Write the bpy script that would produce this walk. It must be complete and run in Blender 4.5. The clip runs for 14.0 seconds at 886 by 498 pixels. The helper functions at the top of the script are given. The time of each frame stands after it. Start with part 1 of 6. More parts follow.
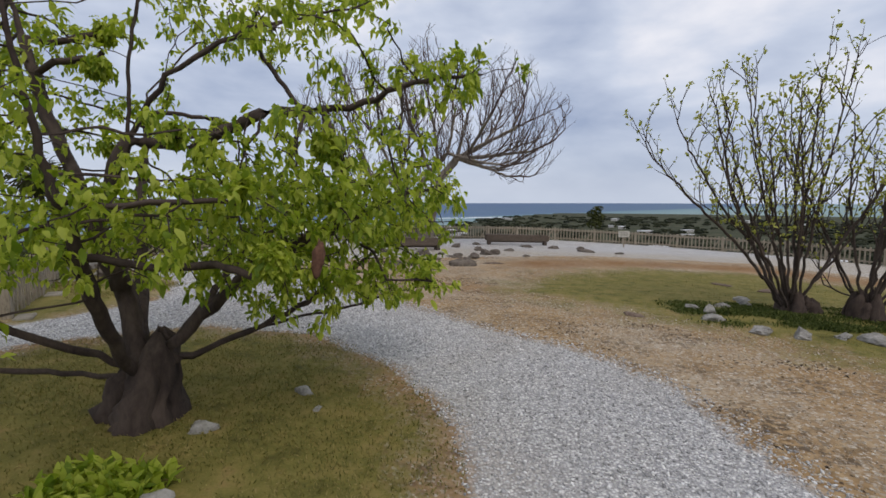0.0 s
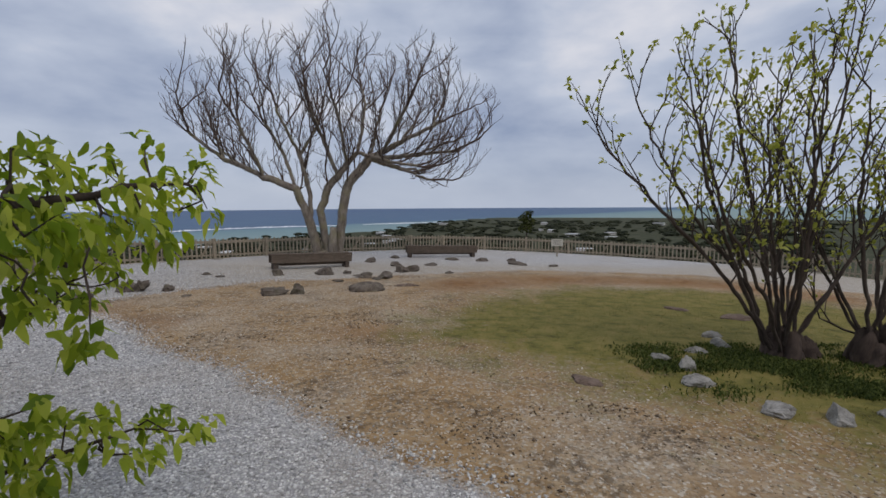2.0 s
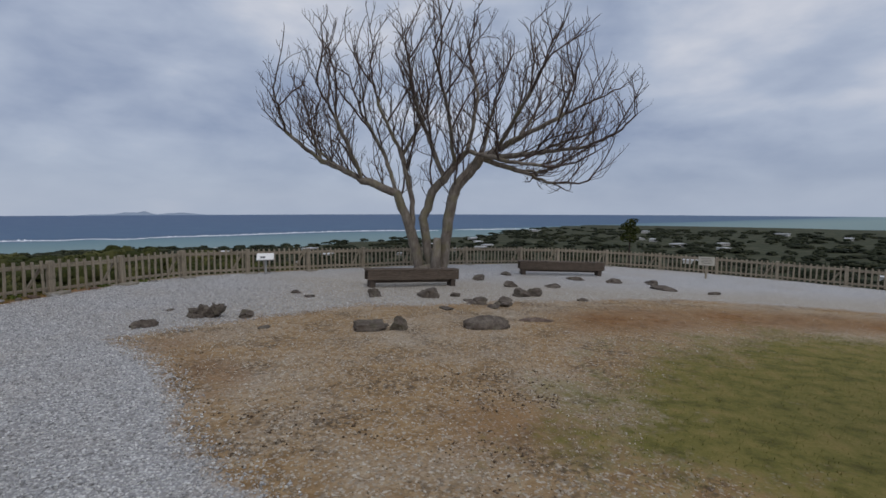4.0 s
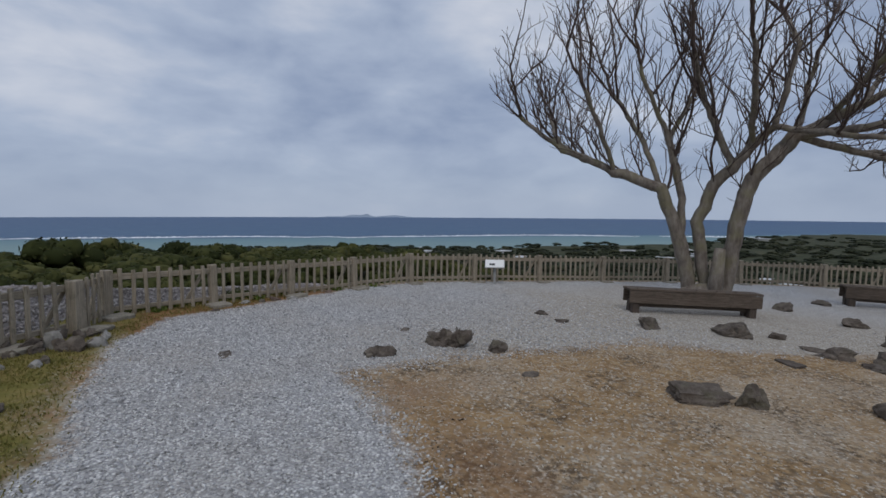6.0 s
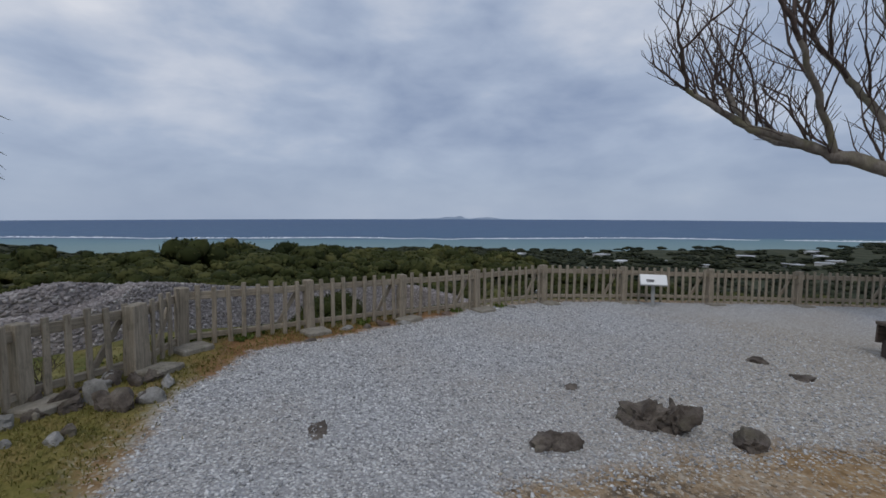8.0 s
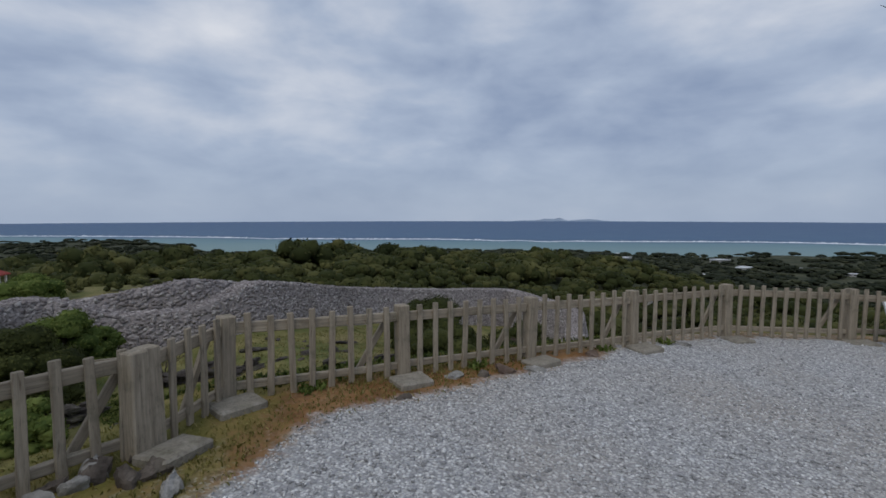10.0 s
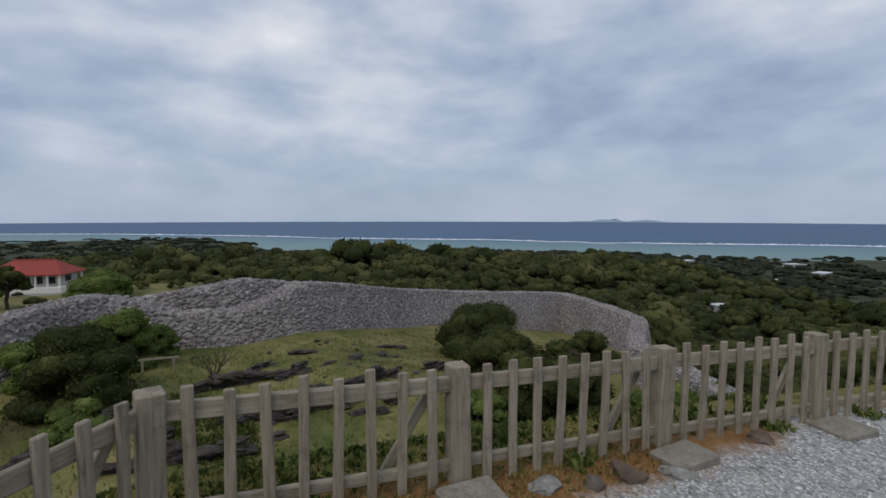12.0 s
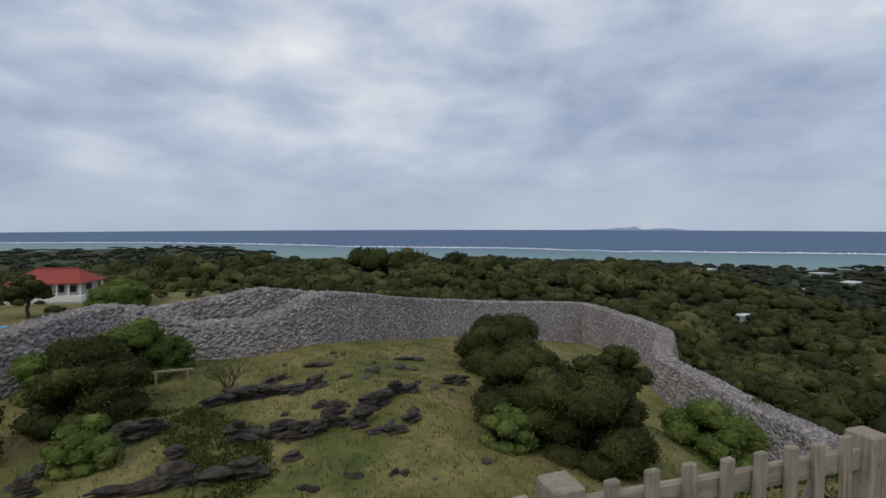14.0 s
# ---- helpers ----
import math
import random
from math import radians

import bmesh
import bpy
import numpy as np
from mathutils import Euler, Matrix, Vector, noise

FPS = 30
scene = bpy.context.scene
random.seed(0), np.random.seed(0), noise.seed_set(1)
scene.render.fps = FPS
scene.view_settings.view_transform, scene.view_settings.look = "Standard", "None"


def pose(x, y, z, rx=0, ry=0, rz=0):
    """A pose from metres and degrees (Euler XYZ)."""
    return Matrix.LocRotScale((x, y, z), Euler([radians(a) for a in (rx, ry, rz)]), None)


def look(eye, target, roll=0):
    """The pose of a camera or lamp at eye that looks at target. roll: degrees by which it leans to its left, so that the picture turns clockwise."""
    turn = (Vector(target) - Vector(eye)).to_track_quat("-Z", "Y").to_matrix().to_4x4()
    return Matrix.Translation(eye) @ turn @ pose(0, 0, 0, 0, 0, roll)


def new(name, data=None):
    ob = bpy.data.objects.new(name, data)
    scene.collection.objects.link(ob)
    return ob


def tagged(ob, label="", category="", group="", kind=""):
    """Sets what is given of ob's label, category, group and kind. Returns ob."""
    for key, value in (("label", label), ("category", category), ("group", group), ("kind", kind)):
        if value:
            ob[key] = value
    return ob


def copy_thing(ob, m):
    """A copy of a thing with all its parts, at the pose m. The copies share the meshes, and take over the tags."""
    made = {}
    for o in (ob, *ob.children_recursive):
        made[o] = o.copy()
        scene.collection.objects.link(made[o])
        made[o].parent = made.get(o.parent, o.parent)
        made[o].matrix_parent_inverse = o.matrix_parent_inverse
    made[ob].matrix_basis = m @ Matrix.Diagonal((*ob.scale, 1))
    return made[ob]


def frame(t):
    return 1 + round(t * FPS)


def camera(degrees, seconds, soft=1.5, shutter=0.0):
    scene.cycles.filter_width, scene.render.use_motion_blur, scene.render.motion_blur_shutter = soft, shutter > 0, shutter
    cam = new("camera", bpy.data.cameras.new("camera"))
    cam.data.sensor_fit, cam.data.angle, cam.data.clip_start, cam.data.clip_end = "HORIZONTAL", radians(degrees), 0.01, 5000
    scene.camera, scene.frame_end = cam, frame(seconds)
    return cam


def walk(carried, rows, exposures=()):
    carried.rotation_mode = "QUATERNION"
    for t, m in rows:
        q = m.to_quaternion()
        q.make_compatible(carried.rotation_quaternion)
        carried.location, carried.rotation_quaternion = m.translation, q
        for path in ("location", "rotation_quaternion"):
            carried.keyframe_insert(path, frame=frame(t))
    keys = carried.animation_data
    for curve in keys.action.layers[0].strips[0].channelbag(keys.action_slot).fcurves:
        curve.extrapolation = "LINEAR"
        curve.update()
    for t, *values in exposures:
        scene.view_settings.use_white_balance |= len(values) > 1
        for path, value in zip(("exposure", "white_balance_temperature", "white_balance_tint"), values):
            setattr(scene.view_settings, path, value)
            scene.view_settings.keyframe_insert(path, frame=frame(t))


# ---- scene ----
PATH = [
    (0, (0.000, 0.000, 1.680), (-0.022, 1.988, 1.462), -0.12),
    (0.5, (0.360, 0.740, 1.695), (0.499, 2.724, 1.485), -0.47),
    (1, (0.553, 1.430, 1.695), (0.771, 3.408, 1.496), -0.33),
    (1.5, (0.722, 2.063, 1.692), (0.975, 4.037, 1.491), -0.38),
    (2, (0.797, 2.650, 1.717), (1.048, 4.624, 1.520), -0.40),
    (4.5, (-0.201, 5.955, 1.766), (-0.526, 7.922, 1.604), 0.20),
    (5, (-0.685, 6.522, 1.719), (-1.237, 8.438, 1.564), 0.25),
    (5.5, (-1.148, 7.106, 1.680), (-1.932, 8.939, 1.525), 0.26),
    (6, (-1.665, 7.510, 1.654), (-2.565, 9.289, 1.496), 0.32),
    (6.5, (-2.131, 7.907, 1.628), (-3.138, 9.628, 1.469), 0.19),
    (7, (-2.575, 8.266, 1.635), (-3.656, 9.940, 1.474), 0.21),
    (7.5, (-2.942, 8.626, 1.633), (-4.107, 10.244, 1.477), 0.11),
    (8, (-3.372, 8.941, 1.630), (-4.602, 10.511, 1.479), 0.12),
    (8.5, (-3.733, 9.294, 1.627), (-5.042, 10.799, 1.482), -0.05),
    (9, (-4.152, 9.596, 1.612), (-5.541, 11.028, 1.468), -0.15),
    (11.5, (-6.059, 10.940, 1.559), (-7.701, 12.072, 1.417), 0.08),
    (12, (-6.396, 11.130, 1.573), (-8.051, 12.244, 1.432), 0.04),
    (12.5, (-6.733, 11.229, 1.579), (-8.395, 12.334, 1.445), 0.16),
    (13, (-7.051, 11.357, 1.569), (-8.721, 12.448, 1.441), 0.11),
    (13.5, (-7.285, 11.437, 1.573), (-8.971, 12.506, 1.456), 0.10),
    (14, (-7.388, 11.509, 1.581), (-9.082, 12.566, 1.475), -0.06),
]
cam = camera(86.4, 14.0, soft=1.6)
walk(cam, [(t, look(eye, target, roll)) for t, eye, target, roll in PATH],
     exposures=[(0.0, 0.40, 7300, 14), (1.0, 0.30, 7200, 14), (2.0, 0.10, 7150, 14), (5.0, -0.12, 6750, 12), (9.0, -0.15, 6600, 11), (11.5, -0.02, 6750, 10), (14.0, 0.1, 6980, 10)])

# ---- sky and sun: an overcast day ----
SUN_AZ, SUN_EL = radians(155), radians(50)
world = bpy.data.worlds.new("overcast_sky")
scene.world = world
world.use_nodes = True
wn, wl = world.node_tree.nodes, world.node_tree.links
wn.clear()


def wnode(kind, **values):
    node = wn.new(kind)
    for key, value in values.items():
        node.inputs[key].default_value = value
    return node


sky = wn.new("ShaderNodeTexSky")
sky.sky_type, sky.sun_disc = "NISHITA", False
sky.sun_elevation, sky.sun_rotation = SUN_EL, SUN_AZ
coord = wn.new("ShaderNodeTexCoord")
split = wn.new("ShaderNodeSeparateXYZ")
wl.new(coord.outputs["Generated"], split.inputs[0])
# layers of cloud lie flat: the pattern is wide along the horizon and shallow in height
level = wn.new("ShaderNodeVectorMath")
level.operation = "MULTIPLY"
level.inputs[1].default_value = (1.0, 1.0, 0.0)
wl.new(coord.outputs["Generated"], level.inputs[0])
bearing = wn.new("ShaderNodeVectorMath")
bearing.operation = "NORMALIZE"
wl.new(level.outputs[0], bearing.inputs[0])
upward = wn.new("ShaderNodeVectorMath")
upward.operation = "MULTIPLY"
upward.inputs[1].default_value = (0.0, 0.0, 2.5)
wl.new(coord.outputs["Generated"], upward.inputs[0])
plane = wn.new("ShaderNodeVectorMath")
plane.operation = "ADD"
wl.new(bearing.outputs[0], plane.inputs[0])
wl.new(upward.outputs[0], plane.inputs[1])


def cloud_noise(scale, detail, rough, offset, distort=0.3):
    shift = wn.new("ShaderNodeMapping")
    shift.inputs["Location"].default_value = offset
    tex = wnode("ShaderNodeTexNoise", Scale=scale, Detail=detail, Roughness=rough, Distortion=distort)
    wl.new(plane.outputs[0], shift.inputs["Vector"])
    wl.new(shift.outputs[0], tex.inputs["Vector"])
    return tex


big = cloud_noise(1.9, 4.0, 0.45, (1.3, 0.4, 0.0), 0.1)
fine = cloud_noise(5.0, 5.0, 0.5, (4.0, 2.0, 0.7), 0.15)
blend = wn.new("ShaderNodeMix")
blend.data_type = "FLOAT"
blend.inputs[0].default_value = 0.5
wl.new(big.outputs["Fac"], blend.inputs[2])
wl.new(fine.outputs["Fac"], blend.inputs[3])
ramp = wn.new("ShaderNodeValToRGB")
# the cover thins overhead
thin = wn.new("ShaderNodeMapRange")
thin.inputs["From Min"].default_value = 0.08
thin.inputs["From Max"].default_value = 0.42
thin.inputs["To Min"].default_value = -0.06
thin.inputs["To Max"].default_value = 0.05
wl.new(split.outputs["Z"], thin.inputs["Value"])
cover = wn.new("ShaderNodeMath")
cover.operation = "ADD"
wl.new(blend.outputs[0], cover.inputs[0])
wl.new(thin.outputs[0], cover.inputs[1])
wl.new(cover.outputs[0], ramp.inputs[0])
ramp.color_ramp.elements[0].position = 0.32
ramp.color_ramp.elements[0].color = (0.24, 0.32, 0.49, 1)
ramp.color_ramp.elements[1].position = 0.71
ramp.color_ramp.elements[1].color = (0.75, 0.795, 0.88, 1)
mid = ramp.color_ramp.elements.new(0.5)
mid.color = (0.42, 0.51, 0.67, 1)
# towards the horizon the layers of cloud merge into one pale band
haze = wn.new("ShaderNodeMapRange")
haze.inputs["From Min"].default_value = 0.0
haze.inputs["From Max"].default_value = 0.14
haze.inputs["To Min"].default_value = 0.75
haze.inputs["To Max"].default_value = 0.0
wl.new(split.outputs["Z"], haze.inputs["Value"])
hazed = wn.new("ShaderNodeMix")
hazed.data_type = "RGBA"
hazed.inputs[7].default_value = (0.40, 0.49, 0.64, 1)
wl.new(haze.outputs[0], hazed.inputs[0])
wl.new(ramp.outputs[0], hazed.inputs[6])
over = wnode("ShaderNodeBackground", Strength=1.0)
wl.new(hazed.outputs[2], over.inputs["Color"])
clear = wnode("ShaderNodeBackground", Strength=0.08)
wl.new(sky.outputs[0], clear.inputs["Color"])
both = wnode("ShaderNodeMixShader", Fac=0.93)
wl.new(clear.outputs[0], both.inputs[1])
wl.new(over.outputs[0], both.inputs[2])
wout = wn.new("ShaderNodeOutputWorld")
wl.new(both.outputs[0], wout.inputs[0])

sun = new("sun", bpy.data.lights.new("sun", "SUN"))
sun.data.energy, sun.data.angle, sun.data.color = 0.85, radians(22), (1.0, 0.96, 0.9)
sun.matrix_world = look((0, 0, 60), (60 * -math.sin(SUN_AZ) * math.cos(SUN_EL), 60 * -math.cos(SUN_AZ) * math.cos(SUN_EL), 60 - 60 * math.sin(SUN_EL)))


# ---- materials ----
class Nodes:
    """A short way to write a node material."""

    def __init__(self, name):
        self.mat = bpy.data.materials.new(name)
        self.mat.use_nodes = True
        self.n, self.l = self.mat.node_tree.nodes, self.mat.node_tree.links
        self.bsdf = self.n["Principled BSDF"]
        self.geo = self.n.new("ShaderNodeNewGeometry")
        self.info = self.n.new("ShaderNodeObjectInfo")
        self.tex = self.n.new("ShaderNodeTexCoord")

    def put(self, socket, value):
        if hasattr(value, "is_output"):
            self.l.new(value, socket)
        else:
            socket.default_value = value

    def math(self, op, a, b=0.0, clamp=False):
        node = self.n.new("ShaderNodeMath")
        node.operation, node.use_clamp = op, clamp
        self.put(node.inputs[0], a)
        self.put(node.inputs[1], b)
        return node.outputs[0]

    def where(self, space="world", scale=(1, 1, 1), vary=0.0):
        node = self.n.new("ShaderNodeMapping")
        self.l.new(self.geo.outputs["Position"] if space == "world" else self.tex.outputs["Object"], node.inputs["Vector"])
        node.inputs["Scale"].default_value = scale
        if vary:
            self.l.new(self.math("MULTIPLY", self.info.outputs["Random"], vary), node.inputs["Location"])
        return node.outputs[0]

    def noise(self, vector, scale, detail=4.0, rough=0.55, distort=0.0):
        node = self.n.new("ShaderNodeTexNoise")
        self.l.new(vector, node.inputs["Vector"])
        for key, value in (("Scale", scale), ("Detail", detail), ("Roughness", rough), ("Distortion", distort)):
            node.inputs[key].default_value = value
        return node.outputs["Fac"]

    def voronoi(self, vector, scale, feature="F1"):
        node = self.n.new("ShaderNodeTexVoronoi")
        node.feature = feature
        self.l.new(vector, node.inputs["Vector"])
        node.inputs["Scale"].default_value = scale
        return node

    def ramp(self, value, stops):
        node = self.n.new("ShaderNodeValToRGB")
        self.put(node.inputs[0], value)
        e = node.color_ramp.elements
        e[0].position, e[0].color = stops[0][0], (*stops[0][1], 1)
        e[1].position, e[1].color = stops[-1][0], (*stops[-1][1], 1)
        for p, c in stops[1:-1]:
            e.new(p).color = (*c, 1)
        return node.outputs[0]

    def span(self, value, lo, hi, a=0.0, b=1.0):
        node = self.n.new("ShaderNodeMapRange")
        self.put(node.inputs["Value"], value)
        for key, v in (("From Min", lo), ("From Max", hi), ("To Min", a), ("To Max", b)):
            node.inputs[key].default_value = v
        return node.outputs[0]

    def mix(self, fac, a, b, mode="MIX"):
        node = self.n.new("ShaderNodeMix")
        node.data_type, node.blend_type = "RGBA", mode
        self.put(node.inputs[0], fac)
        for socket, v in ((node.inputs[6], a), (node.inputs[7], b)):
            self.put(socket, (*v, 1) if isinstance(v, tuple) and len(v) == 3 else v)
        return node.outputs[2]

    def bump(self, height, strength, distance):
        node = self.n.new("ShaderNodeBump")
        node.inputs["Strength"].default_value, node.inputs["Distance"].default_value = strength, distance
        self.l.new(height, node.inputs["Height"])
        self.l.new(node.outputs[0], self.bsdf.inputs["Normal"])

    def done(self, color, rough=0.9, spec=0.3):
        self.put(self.bsdf.inputs["Base Color"], color if not isinstance(color, tuple) else (*color, 1))
        self.put(self.bsdf.inputs["Roughness"], rough)
        self.bsdf.inputs["Specular IOR Level"].default_value = spec
        return self.mat


def ground_material():
    """Grey gravel, tan gravelly earth, red-brown earth, mossy turf and far fields, by the zones of the sheet."""
    m = Nodes("ground_earth_and_gravel")
    zone = m.n.new("ShaderNodeVertexColor")
    zone.layer_name = "zone"
    part_ = m.n.new("ShaderNodeSeparateColor")
    m.l.new(zone.outputs["Color"], part_.inputs[0])
    gravel_z, green_z, brown_z = part_.outputs[0], part_.outputs[1], part_.outputs[2]
    w = m.where()
    edge = m.noise(w, 1.1, 6.0, 0.65)
    grit = m.noise(w, 9.0, 6.0, 0.7)
    rag = m.math("ADD", m.math("MULTIPLY", m.math("SUBTRACT", edge, 0.5), 0.9), m.math("MULTIPLY", m.math("SUBTRACT", grit, 0.5), 0.7))
    stones = m.voronoi(w, 46.0)
    tone = m.n.new("ShaderNodeSeparateColor")
    m.l.new(stones.outputs["Color"], tone.inputs[0])
    gravel = m.ramp(tone.outputs[0], [(0.0, (0.27, 0.27, 0.268)), (0.35, (0.43, 0.43, 0.426)), (0.75, (0.56, 0.56, 0.552)), (1.0, (0.76, 0.755, 0.745))])
    gravel = m.mix(m.span(stones.outputs["Distance"], 0.45, 0.7), gravel, (0.32, 0.318, 0.325))
    gravel = m.mix(m.span(m.noise(w, 0.5, 3.0), 0.45, 0.72, 0.0, 0.5), gravel, (0.36, 0.31, 0.25))
    tan = m.ramp(grit, [(0.3, (0.165, 0.098, 0.045)), (0.5, (0.30, 0.195, 0.098)), (0.68, (0.40, 0.295, 0.175))])
    pale_grit = m.ramp(tone.outputs[2], [(0.0, (0.24, 0.20, 0.15)), (0.5, (0.38, 0.335, 0.27)), (1.0, (0.56, 0.52, 0.45))])
    fleck = m.math("GREATER_THAN", m.math("ADD", tone.outputs[1], m.math("MULTIPLY", edge, 0.5)), 0.98)
    tan = m.mix(m.math("MULTIPLY", fleck, 0.75), tan, pale_grit)
    brown = m.ramp(m.noise(w, 5.0, 7.0, 0.7), [(0.3, (0.12, 0.058, 0.024)), (0.5, (0.22, 0.112, 0.045)), (0.7, (0.30, 0.17, 0.076))])
    turf = m.ramp(m.noise(w, 3.2, 8.0, 0.72), [(0.3, (0.066, 0.06, 0.017)), (0.47, (0.165, 0.147, 0.04)), (0.6, (0.235, 0.185, 0.062)), (0.72, (0.26, 0.175, 0.075))])
    blades = m.noise(m.where(scale=(1, 1, 0.3)), 60.0, 3.0, 0.6)
    turf = m.mix(m.span(blades, 0.35, 0.7, 0.0, 0.35), turf, (0.07, 0.085, 0.02))
    tan = m.mix(m.span(m.noise(w, 0.55, 5.0, 0.6), 0.44, 0.66, 0.0, 0.5), tan, pale_grit)
    clod = m.math("MULTIPLY", m.span(m.noise(w, 1.3, 4.0, 0.6), 0.46, 0.62), m.span(m.noise(w, 16.0, 4.0, 0.7), 0.48, 0.56))
    tan = m.mix(m.math("MULTIPLY", clod, 0.85, True), tan, (0.085, 0.062, 0.042))
    color = m.mix(m.span(m.math("ADD", brown_z, rag), 0.36, 0.85), tan, brown)
    color = m.mix(m.span(m.math("ADD", green_z, rag), 0.40, 0.68), color, turf)
    wild = m.n.new("ShaderNodeVertexColor")
    wild.layer_name = "wild"
    wilds = m.n.new("ShaderNodeSeparateColor")
    m.l.new(wild.outputs["Color"], wilds.inputs[0])
    meadow = m.ramp(m.noise(w, 0.22, 7.0, 0.65), [(0.3, (0.045, 0.075, 0.02)), (0.42, (0.125, 0.13, 0.04)), (0.55, (0.225, 0.195, 0.075)), (0.75, (0.27, 0.21, 0.11))])
    meadow = m.mix(m.span(m.noise(w, 2.5, 6.0, 0.7), 0.4, 0.7, 0.0, 0.55), meadow, (0.055, 0.065, 0.022))
    color = m.mix(wilds.outputs[1], color, meadow)
    scrub = m.ramp(m.noise(w, 0.05, 6.0, 0.65), [(0.3, (0.024, 0.03, 0.016)), (0.5, (0.045, 0.052, 0.027)), (0.7, (0.095, 0.09, 0.055))])
    color = m.mix(wilds.outputs[0], color, scrub)
    gravel = m.mix(wilds.outputs[2], gravel, pale_grit)
    on_gravel = m.span(m.math("ADD", gravel_z, m.math("MULTIPLY", rag, 0.55)), 0.42, 0.58)
    color = m.mix(on_gravel, color, gravel)
    height = m.mix(on_gravel, m.mix(0.5, grit, blades), m.math("SUBTRACT", 1.0, m.math("MULTIPLY", stones.outputs["Distance"], 1.3)))
    m.bump(height, 0.6, 0.02)
    return m.done(color, 0.95, 0.15)


def wood_material(name, axis, pale, dark, stain=(0.07, 0.075, 0.05)):
    m = Nodes(name)
    long = (1.4, 22, 22) if axis == "x" else (22, 22, 1.4)
    v = m.where("object", long, 7.0)
    grain = m.noise(v, 2.2, 6.0, 0.65, 0.4)
    crack = m.noise(v, 6.0, 3.0, 0.5)
    color = m.ramp(grain, [(0.28, dark), (0.5, tuple((a + b) / 2 for a, b in zip(pale, dark))), (0.7, pale)])
    patch = m.noise(m.where("world"), 7.0, 5.0, 0.7)
    color = m.mix(m.span(patch, 0.52, 0.75, 0.0, 0.65), color, stain)
    color = m.mix(m.span(crack, 0.63, 0.72, 0.0, 0.7), color, tuple(0.35 * c for c in dark))
    color = m.mix(m.span(m.info.outputs["Random"], 0, 1, 0.0, 0.25), color, dark)
    m.bump(grain, 0.5, 0.006)
    return m.done(color, 0.85, 0.25)


def stone_material(name, lo, mid_, hi, scale=6.0, moss=0.35, bump=0.03):
    m = Nodes(name)
    v = m.where("world")
    big_ = m.noise(v, scale, 7.0, 0.65)
    pit = m.noise(v, scale * 5, 4.0, 0.7)
    color = m.ramp(big_, [(0.3, lo), (0.5, mid_), (0.7, hi)])
    color = m.mix(m.span(pit, 0.5, 0.72, 0.0, 0.6), color, tuple(0.4 * c for c in lo))
    color = m.mix(m.span(m.noise(v, scale * 0.6, 4.0), 0.55, 0.72, 0.0, moss), color, (0.10, 0.105, 0.05))
    color = m.mix(m.span(m.info.outputs["Random"], 0, 1, 0.0, 0.3), color, mid_)
    m.bump(m.mix(0.5, big_, pit), 0.8, bump)
    return m.done(color, 0.92, 0.2)


def leaf_material(name, low, mid_, high, rough=0.6, through_light=0.35, scale=1.5, patchy=0.45, gloss=0.08):
    m = Nodes(name)
    v = m.where("world")
    rnd = m.geo.outputs["Random Per Island"]
    color = m.ramp(m.mix(patchy, rnd, m.noise(v, scale, 3.0)), [(0.25, low), (0.5, mid_), (0.75, high)])
    mat = m.done(color, rough, gloss)
    glow = m.n.new("ShaderNodeBsdfTranslucent")
    m.put(glow.inputs["Color"], m.mix(1.0, color, (1.0, 1.0, 0.55), "MULTIPLY"))
    mixed = m.n.new("ShaderNodeMixShader")
    mixed.inputs[0].default_value = through_light
    m.l.new(m.bsdf.outputs[0], mixed.inputs[1])
    m.l.new(glow.outputs[0], mixed.inputs[2])
    m.l.new(mixed.outputs[0], m.n["Material Output"].inputs["Surface"])
    return mat


def paint_material(name, color, rough=0.7, wear=0.25):
    m = Nodes(name)
    v = m.where("world")
    spots = m.noise(v, 2.5, 6.0, 0.7)
    out = m.mix(m.span(spots, 0.5, 0.8, 0.0, wear), color, tuple(0.5 * c for c in color))
    m.bump(m.noise(v, 40.0, 2.0), 0.1, 0.01)
    return m.done(out, rough, 0.3)


GROUND = ground_material()
WOOD_Z = wood_material("weathered_fence_wood_upright", "z", (0.41, 0.355, 0.275), (0.19, 0.155, 0.112))
WOOD_X = wood_material("weathered_fence_wood_level", "x", (0.41, 0.355, 0.275), (0.19, 0.155, 0.112))
BENCH_WOOD = wood_material("dark_bench_timber", "x", (0.17, 0.135, 0.105), (0.06, 0.043, 0.033), (0.04, 0.04, 0.03))
BENCH_LEG = wood_material("dark_bench_leg_timber", "z", (0.13, 0.10, 0.08), (0.045, 0.035, 0.03), (0.03, 0.03, 0.025))
ROCK = stone_material("weathered_limestone", (0.048, 0.039, 0.033), (0.125, 0.104, 0.087), (0.22, 0.19, 0.16), 7.0)
PALE_ROCK = stone_material("pale_limestone", (0.14, 0.135, 0.125), (0.28, 0.27, 0.25), (0.42, 0.41, 0.39), 8.0, 0.2)
RED_ROCK = stone_material("reddish_stone", (0.08, 0.055, 0.045), (0.16, 0.115, 0.09), (0.24, 0.18, 0.15), 7.0, 0.1)
SLAB = stone_material("concrete_slab", (0.17, 0.15, 0.12), (0.27, 0.245, 0.20), (0.36, 0.33, 0.28), 9.0, 0.25, 0.008)


